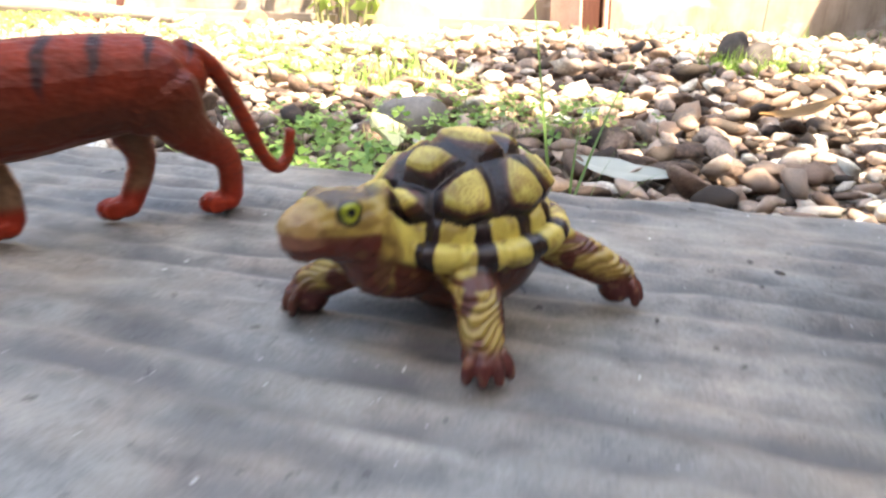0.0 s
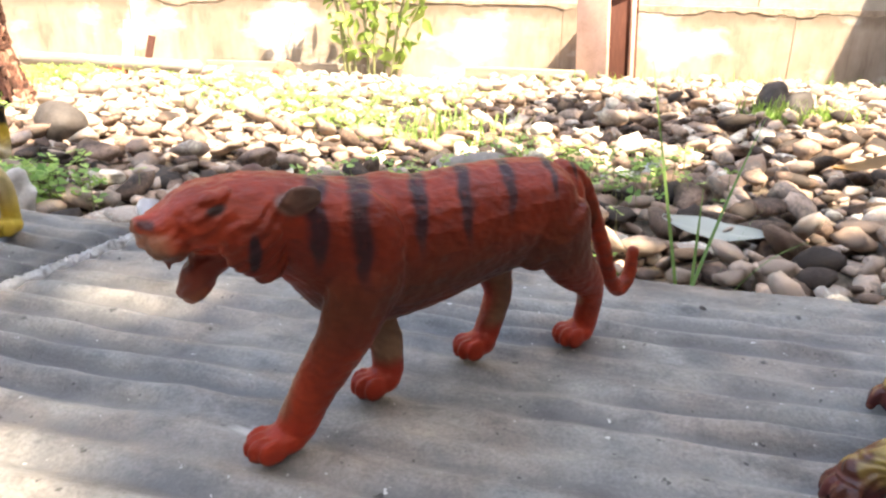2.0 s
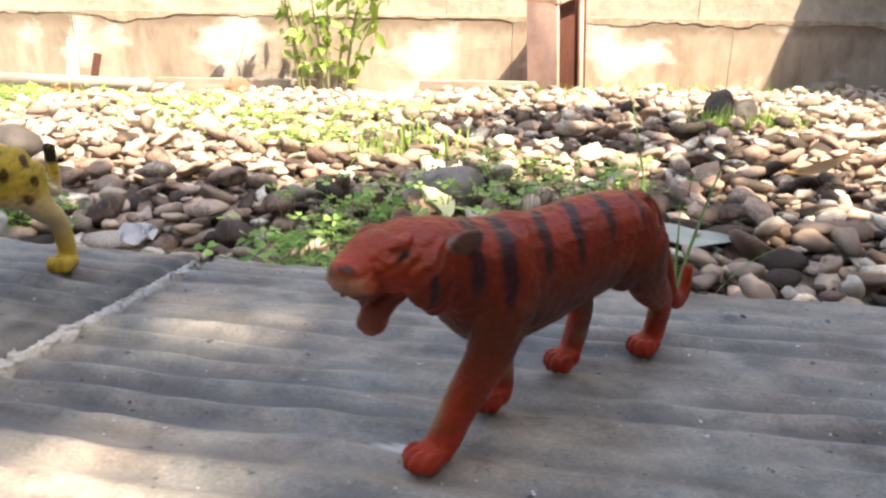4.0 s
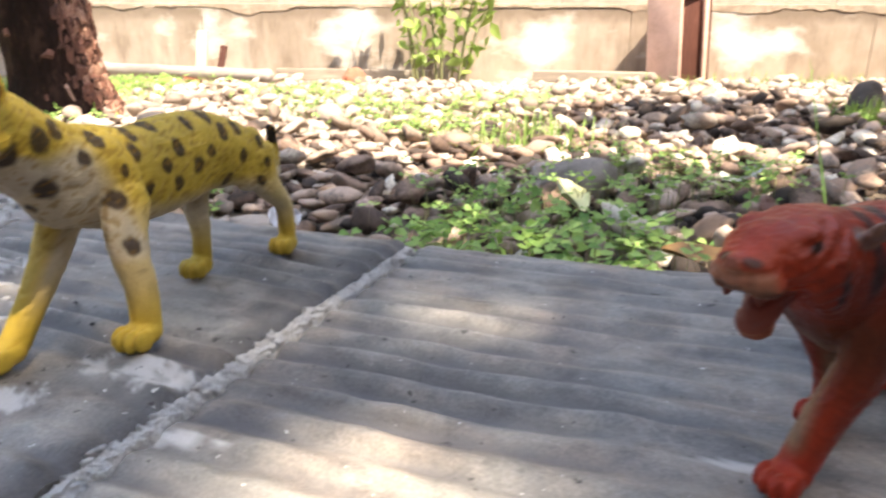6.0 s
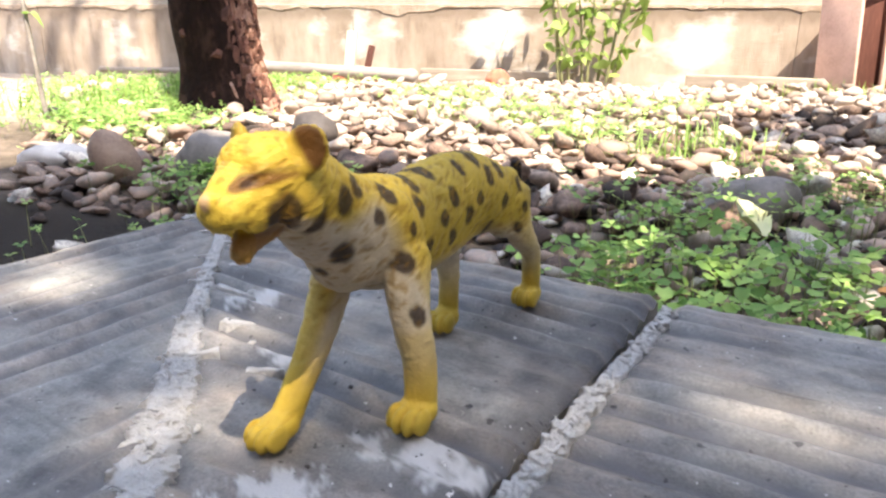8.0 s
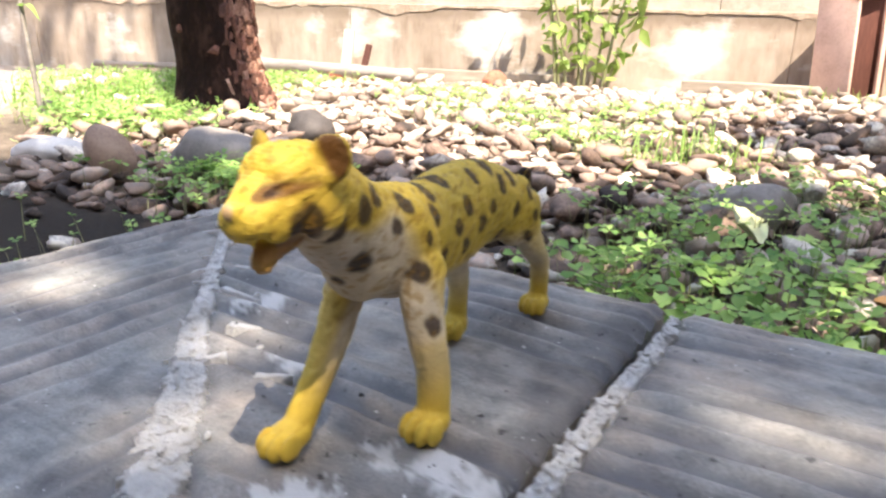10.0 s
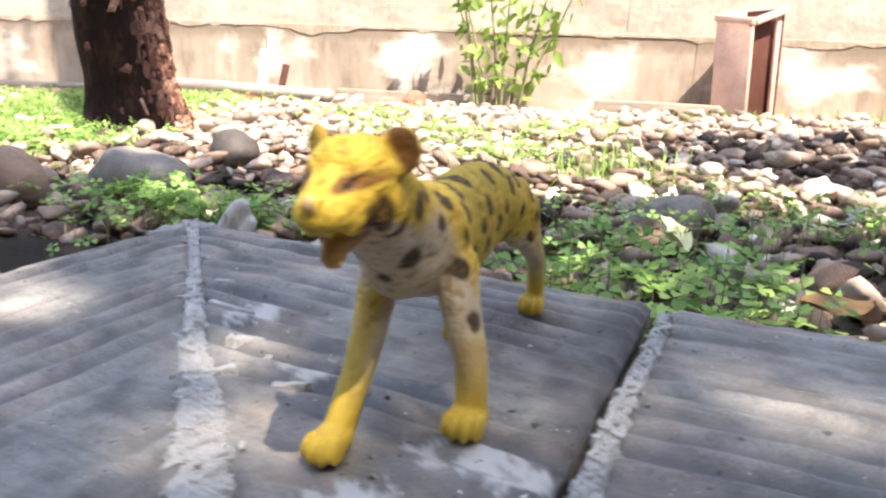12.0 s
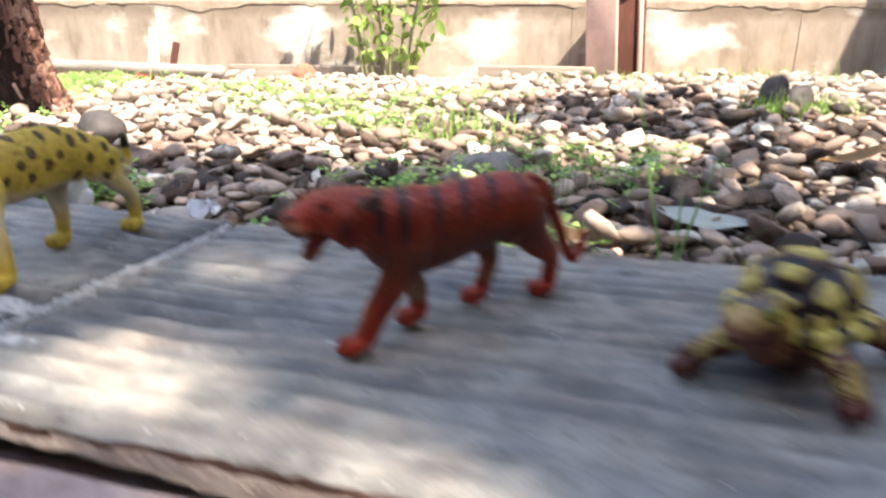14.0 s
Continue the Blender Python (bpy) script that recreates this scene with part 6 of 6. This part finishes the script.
    # grooves of moulded fur, hollow ears, clefts between the toes
    streaks = wobble(np.c_[(x - 0.5 * z) * 0.3, y * 0.6, z + 0.5 * x], 800, 3.0)
    fur = np.sin(z * 4300 + x * 1700 + 5.0 * wobble(p, 150, 5.0)) * 0.00006 + 0.00020 * wobble(p, 300, 9.0) + 0.00030 * streaks
    fur += step(x, 0.096, 0.102) * np.sin((z * 1.2 - x * 0.4) * 5200 + 2.5 * wobble(p, 150, 3.0)) * 0.00010
    fur *= step(z, 0.010, 0.02) * (1 - step(x, 0.115, 0.119)) * (1 - ear)
    fur -= 0.0013 * ear * (1 - step(inner, 0.0, 0.0050))
    col = blend(col, 0.55 * step(-streaks, 0.12, 0.45) * step(z, 0.022, 0.034) * (1 - ear), (0.28, 0.15, 0.02))
    q = p + n * fur[:, None]
    # the face narrows towards a blocky muzzle
    q[:, 1] *= 1 - step(z, 0.052, 0.058) * (0.10 * step(x, 0.092, 0.100) + 0.22 * step(x, 0.107, 0.117))
    q[:, 1] -= 0.0035 * step(z, 0.016, 0.042) * (1 - 0.5 * step(x, 0.09, 0.1))
    me.vertices.foreach_set("co", q.astype(np.float32).ravel())
    painted(me, np.clip(col, 0.004, 0.9))
    ob = new("leopard_figurine", me)
    ob.matrix_world = pose(-0.276, 0.350, 0.0012, 0, 0, math.degrees(math.atan2(-0.9825, -0.1865)))
    return tagged(ob, "small yellow plastic leopard with dark spots and open mouth", "toy leopard")


def build_tortoise():
    HL, HW, RIM, TOP = 0.0220, 0.0190, 0.0188, 0.0182
    s = [ball((0, 0, 0.0170), (HL * 0.93, HW * 0.93, 0.0112), n=4)]
    s.append(ball((0, 0, RIM), (HL * 0.93, HW * 0.93, TOP), n=4))
    # flared rim of the shell
    rim = []
    for k in range(29):
        a = 2 * math.pi * k / 28
        rim.append((HL * 1.0 * math.cos(a), HW * 1.0 * math.sin(a), RIM + 0.0006, 0.0024, 0.0026))
    s.append(tube(rim, 1, 8, (0, 0, 1), caps=False))
    # neck and head
    s.append(tube([(0.014, 0.000, 0.0160, 0.0092, 0.0085), (0.022, -0.001, 0.0180, 0.0080, 0.0084), (0.029, -0.002, 0.0222, 0.0072, 0.0076), (0.035, -0.003, 0.0236, 0.0066, 0.0066), (0.0395, -0.003, 0.0234, 0.0052, 0.0054)], 4, 16))
    for y in (-1, 1):
        s.append(ball((0.0335, -0.003 + y * 0.0048, 0.0272), (0.0026, 0.0022, 0.0024)))

    def foot(at, hip, r, knee):
        x, y = at
        o = [tube([(*hip, 0.0050, 0.0050), (*knee, 0.0046, 0.0046), (x, y, 0.0062, 0.0041, 0.0041)], 6, 14, (0.4, 0.2, 0.9)), ball((x, y, 0.0040), (r * 0.8, r * 0.8, 0.0042))]
        a = math.atan2(y - hip[1], x - hip[0])
        for k in (-0.85, -0.28, 0.28, 0.85):
            o.append(tube([(x + math.cos(a + k) * r * 0.45, y + math.sin(a + k) * r * 0.45, 0.0066, 0.0012, 0.0012), (x + math.cos(a + k) * r * 0.92, y + math.sin(a + k) * r * 0.92, 0.0040, 0.0014, 0.0014), (x + math.cos(a + k) * r * 1.08, y + math.sin(a + k) * r * 1.08, 0.0014, 0.0011, 0.0011)], 3, 8, (0.3, 0.1, 0.9)))
        return o
    s += foot((0.0200, 0.0225), (0.012, 0.010, 0.0165), 0.0052, (0.0165, 0.0180, 0.0125))
    s += foot((0.0255, -0.0215), (0.013, -0.010, 0.0160), 0.0052, (0.0195, -0.0155, 0.0105))
    s += foot((-0.0265, 0.0240), (-0.013, 0.011, 0.0155), 0.0052, (-0.0195, 0.0185, 0.0115))
    s += foot((-0.0165, -0.0225), (-0.011, -0.011, 0.0155), 0.0052, (-0.0145, -0.0180, 0.0110))
    s.append(tube([(-0.020, 0, 0.0125, 0.0035, 0.0030), (-0.026, 0, 0.0085, 0.0014, 0.0014)], 3, 8))
    me = fused("tortoise_figurine", s, 0.00042, 3, M_tortoise)
    p = coords(me)
    n = np.empty(len(p) * 3, np.float32)
    me.vertices.foreach_get("normal", n)
    n = n.reshape(-1, 3)
    # scutes: five along the back, four on each flank, and a row along the rim
    q = np.c_[p[:, 0] / HL, p[:, 1] / HW, (p[:, 2] - RIM) / TOP]
    q /= np.linalg.norm(q, axis=1)[:, None] + 1e-9
    sites, kinds = [], []
    for a in (-0.84, -0.44, 0.0, 0.44, 0.84):
        sites.append((math.sin(a * 1.25), 0, math.cos(a * 1.25)))
        kinds.append(0)
    for side in (-1, 1):
        for a in (-44, 0, 44):
            lat, lon = radians(40), radians(90 - a)
            sites.append((math.cos(lat) * math.cos(lon), side * math.cos(lat) * math.sin(lon), math.sin(lat)))
            kinds.append(1)
    for k in range(16):
        lat, lon = radians(5), 2 * math.pi * (k + 0.5) / 16
        sites.append((math.cos(lat) * math.cos(lon), math.cos(lat) * math.sin(lon), math.sin(lat)))
        kinds.append(2)
    ang = np.arccos(np.clip(q @ np.array([np.array(w) / np.linalg.norm(w) for w in sites]).T, -1, 1))
    order = np.argsort(ang, axis=1)
    d1, d2 = np.take_along_axis(ang, order[:, :1], 1)[:, 0], np.take_along_axis(ang, order[:, 1:2], 1)[:, 0]
    kind = np.array(kinds)[order[:, 0]]
    edge = d2 - d1
    rad = np.linalg.norm(np.c_[p[:, 0] / HL, p[:, 1] / HW], axis=1)
    full = np.sqrt((p[:, 0] / (HL * 0.93)) ** 2 + (p[:, 1] / (HW * 0.93)) ** 2 + ((p[:, 2] - RIM) / TOP) ** 2)
    on_dome = step(full, 0.90, 0.97) * step(p[:, 2], RIM - 0.0026, RIM - 0.0012) * (1 - step(rad, 1.16, 1.24)) * (1 - step(full, 1.30, 1.5))
    big = kind < 2
    # each large scute is a stepped pyramid with a flat worn top
    stairs = sum(step(edge, a, a + 0.035) for a in (0.03, 0.09, 0.15, 0.21, 0.27)) / 5
    lift = np.where(big, 0.0033 * stairs, 0.0006 * step(edge, 0.02, 0.12))
    p2 = p + n * (lift * on_dome)[:, None]
    p2[:, 2] += 0.0032 * step(p[:, 0], 0.019, 0.027) * step(p[:, 2], 0.0125, 0.0165)
    x, y, z = p.T
    # wrinkled legs
    limb = (rad > 0.90) * (z < 0.0158) * (x < 0.030)
    p2 += n * (0.00024 * np.sin(z * 4200 + x * 1200 + 9 * wobble(p, 190)) * limb * (z > 0.006))[:, None]
    scales = step(x, 0.019, 0.023) * step(z, 0.0125, 0.0165)
    p2 += n * (scales * (0.00035 * wobble(p, 330, 3.0) + 0.00028 * wobble(p, 700, 5.0)))[:, None]
    me.vertices.foreach_set("co", p2.astype(np.float32).ravel())
    yellow, dark, brown = (0.54, 0.43, 0.10), (0.018, 0.009, 0.010), (0.105, 0.027, 0.015)
    col = np.tile(brown, (len(p), 1)) * (1 + 0.3 * wobble(p, 120))[:, None]
    # legs and head: yellow on their outer upper side, brown below
    rings = np.sin(z * 4200 + x * 1200 + 9 * wobble(p, 190))
    outer = step(0.7 * n[:, 2] + 0.5 * n[:, 0] + 0.9 * wobble(p, 130, 2.0), -0.25, 0.35) * step(z + 0.003 * wobble(p, 200, 5.0), 0.0055, 0.0095)
    col = blend(col, 0.80 * limb * outer * (0.55 + 0.45 * step(rings, -0.95, -0.35)) * step(wobble(p, 240, 9.0), -0.42, -0.08), (0.44, 0.31, 0.08))
    toe = limb * (1 - step(z, 0.0050, 0.0085))
    col = blend(col, toe * 0.9, (0.11, 0.024, 0.022))
    col = blend(col, toe * 0.5 * step(wobble(p, 500, 8.0), 0.1, 0.4), (0.26, 0.12, 0.07))
    yh = y + 0.003
    head = step(x, 0.0215, 0.0245) * (np.abs(yh) < 0.0100) * (z > 0.0115)
    col = blend(col, head * step(z, 0.0212, 0.0235) * 0.9, (0.38, 0.255, 0.065))
    col = blend(col, head * 0.8 * (1 - step(z, 0.0200, 0.0215)) * (x > 0.0265), (0.13, 0.034, 0.020))
    col = blend(col, head * 0.8 * (1 - step(np.abs(x - 0.0250), 0.0025, 0.005)) * step(z, 0.0150, 0.0190), (0.42, 0.29, 0.065))
    col = blend(col, head * 0.45 * step(wobble(p, 420, 4.0), 0.05, 0.35), (0.16, 0.080, 0.025))
    lips = head * (x > 0.029) * (1 - step(np.abs(z - 0.0218 - 0.12 * (x - 0.034)), 0.0009, 0.0018))
    col = blend(col, 0.85 * lips, (0.14, 0.03, 0.02))
    d = np.sqrt((x - 0.0345) ** 2 + (np.abs(yh) - 0.0065) ** 2 + (z - 0.0275) ** 2)
    col = blend(col, 1 - step(d, 0.0023, 0.0031), (0.05, 0.04, 0.02))
    col = blend(col, 1 - step(d, 0.0015, 0.0020), (0.33, 0.38, 0.03))
    col = blend(col, 1 - step(d, 0.0006, 0.0010), (0.01, 0.01, 0.01))
    col = blend(col, 0.85 * head * step(z - 0.35 * np.abs(yh), 0.0262, 0.0275) * (x < 0.0375) * (x > 0.026), (0.055, 0.040, 0.045))
    col = blend(col, 0.3 * head * step(x, 0.0385, 0.0410) * (z > 0.022), (0.42, 0.22, 0.15))
    scute = np.where(big, step(edge + 0.05 * wobble(p, 180, 6.0), 0.22, 0.27), step(np.abs(np.sin((np.arctan2(q[:, 1], q[:, 0])) * 6 + 0.4)) + 0.15 * wobble(p, 180, 6.0), 0.48, 0.58) * step(d1, 0.0, 0.01))
    shell = blend(np.tile(dark, (len(p), 1)), 0.8 * big * step(edge + 0.06 * wobble(p, 260, 2.0), 0.13, 0.22), (0.11, 0.042, 0.026))
    shell = blend(shell, scute, yellow)
    shell = blend(shell, 0.6 * scute * step(np.sin(edge * 95 + 2 * wobble(p, 200, 3.0)), 0.4, 0.95) * big, (0.24, 0.13, 0.04))
    shell = blend(shell, 0.5 * scute * step(wobble(p, 330, 8.0), 0.15, 0.45), (0.20, 0.10, 0.035))
    shell *= (1 + 0.22 * wobble(p, 200, 7.0))[:, None]
    col = col * (1 - on_dome[:, None]) + shell * on_dome[:, None]
    col = blend(col, (1 - step(z, 0.0003, 0.0014)) * 0.9, (0.03, 0.012, 0.01))
    painted(me, np.clip(col, 0.004, 0.9))
    ob = new("tortoise_figurine", me)
    ob.matrix_world = pose(0.0296, 0.2260, 0.0012, 0, 0, math.degrees(math.atan2(-0.78, -0.62)))
    return tagged(ob, "small plastic tortoise with yellow and black domed shell", "toy tortoise")


def build_lion():
    """Only its mane and a front paw come into view beside the tortoise."""
    s = [tube([(-0.004, 0, 0.040, 0.0090, 0.0110), (0.010, 0, 0.0405, 0.0122, 0.0140), (0.030, 0, 0.0400, 0.0120, 0.0145), (0.050, 0, 0.0430, 0.0125, 0.0150), (0.062, 0, 0.0500, 0.0115, 0.0135)], 4, 20)]
    s.append(ball((0.0640, 0, 0.0545), (0.0115, 0.0205, 0.0200), (0, -12, 0)))
    s.append(ball((0.0680, 0, 0.0420), (0.0080, 0.0110, 0.0120), (0, 18, 0)))
    s.append(ball((0.0750, 0, 0.0585), (0.0100, 0.0100, 0.0105)))
    s.append(tube([(0.078, 0, 0.0570, 0.0074, 0.0060), (0.086, 0, 0.0550, 0.0062, 0.0050)], 4, 14))
    s.append(ball((0.0895, 0, 0.0575), (0.0024, 0.0032, 0.0020)))
    for y in (-1, 1):
        s.append(ball((0.0690, y * 0.0108, 0.0690), (0.0022, 0.0042, 0.0044), (y * -30, 0, 0)))
        s.append(ball((0.0500, y * 0.0070, 0.0400), (0.0105, 0.0066, 0.0140), (0, 20, 0)))
        s.append(ball((0.0040, y * 0.0066, 0.0390), (0.0105, 0.0066, 0.0130), (0, -20, 0)))
    s += leg([(0.0560, -0.0095, 0.036, 0.0058, 0.0085), (0.0640, -0.0110, 0.0240, 0.0048, 0.0058), (0.0715, -0.0120, 0.0120, 0.0040, 0.0046), (0.0750, -0.0120, 0.0050, 0.0040, 0.0042)], (0.0780, -0.0120), (0.0068, 0.0054, 0.0042))
    s += leg([(0.0520, 0.0095, 0.036, 0.0058, 0.0085), (0.0540, 0.0105, 0.0240, 0.0048, 0.0056), (0.0530, 0.0110, 0.0120, 0.0040, 0.0044), (0.0545, 0.0110, 0.0050, 0.0040, 0.0042)], (0.0575, 0.0110), (0.0066, 0.0054, 0.0042))
    s += leg([(0.0060, -0.0090, 0.038, 0.0056, 0.0100), (0.0120, -0.0095, 0.0255, 0.0046, 0.0060), (0.0080, -0.0090, 0.0145, 0.0034, 0.0040), (0.0110, -0.0088, 0.0050, 0.0035, 0.0037)], (0.0135, -0.0088), (0.0062, 0.0050, 0.0042))
    s += leg([(0.0020, 0.0090, 0.038, 0.0056, 0.0100), (0.0010, 0.0095, 0.0265, 0.0046, 0.0064), (-0.0050, 0.0090, 0.0160, 0.0034, 0.0040), (-0.0040, 0.0088, 0.0050, 0.0035, 0.0037)], (-0.0015, 0.0088), (0.0062, 0.0050, 0.0042))
    s.append(tube([(-0.008, 0, 0.046, 0.0034, 0.0034), (-0.014, 0, 0.036, 0.0024, 0.0024), (-0.016, 0.001, 0.022, 0.0022, 0.0022), (-0.018, 0.002, 0.013, 0.0036, 0.0036)], 5, 10))
    me = fused("lion_figurine", s, 0.00062, 3, M_tiger)
    p = coords(me)
    x, y, z = p.T
    col = np.tile((0.62, 0.32, 0.03), (len(p), 1)) * (1 + 0.2 * wobble(p, 80))[:, None]
    mane = np.clip(1.25 - np.sqrt(((x - 0.0650) / 0.0130) ** 2 + (y / 0.0215) ** 2 + ((z - 0.0500) / 0.0240) ** 2), 0, 1)
    mane = step(mane, 0.0, 0.2) * (1 - step(x, 0.0765, 0.0790))
    col = blend(col, mane, (0.26, 0.085, 0.030))
    col = blend(col, mane * step(0.045 - z, 0, 0.010), (0.09, 0.018, 0.014))
    n = np.empty(len(p) * 3, np.float32)
    me.vertices.foreach_get("normal", n)
    hair = mane * (np.sin(np.arctan2(y, z - 0.056) * 34 + 4.0 * wobble(p, 120, 3.0)) * 0.0007 + 0.0006 * wobble(p, 260, 5.0))
    me.vertices.foreach_set("co", (p + n.reshape(-1, 3) * hair[:, None]).astype(np.float32).ravel())
    col = blend(col, (1 - step(z, 0.0004, 0.0016)) * 0.9, (0.05, 0.03, 0.015))
    eye = 1 - step(np.sqrt((x - 0.0825) ** 2 + (np.abs(y) - 0.0068) ** 2 + (z - 0.0620) ** 2), 0.0012, 0.0020)
    col = blend(col, eye, (0.03, 0.02, 0.015))
    painted(me, np.clip(col, 0.004, 0.9))
    ob = new("lion_figurine", me)
    ob.matrix_world = pose(0.1560, 0.2575, 0.0012, 0, 0, math.degrees(math.atan2(-0.903, -0.43)))
    return tagged(ob, "small orange plastic lion with brown mane beside the tortoise", "toy lion")


build_tiger()
build_lion()
build_leopard()
build_tortoise()
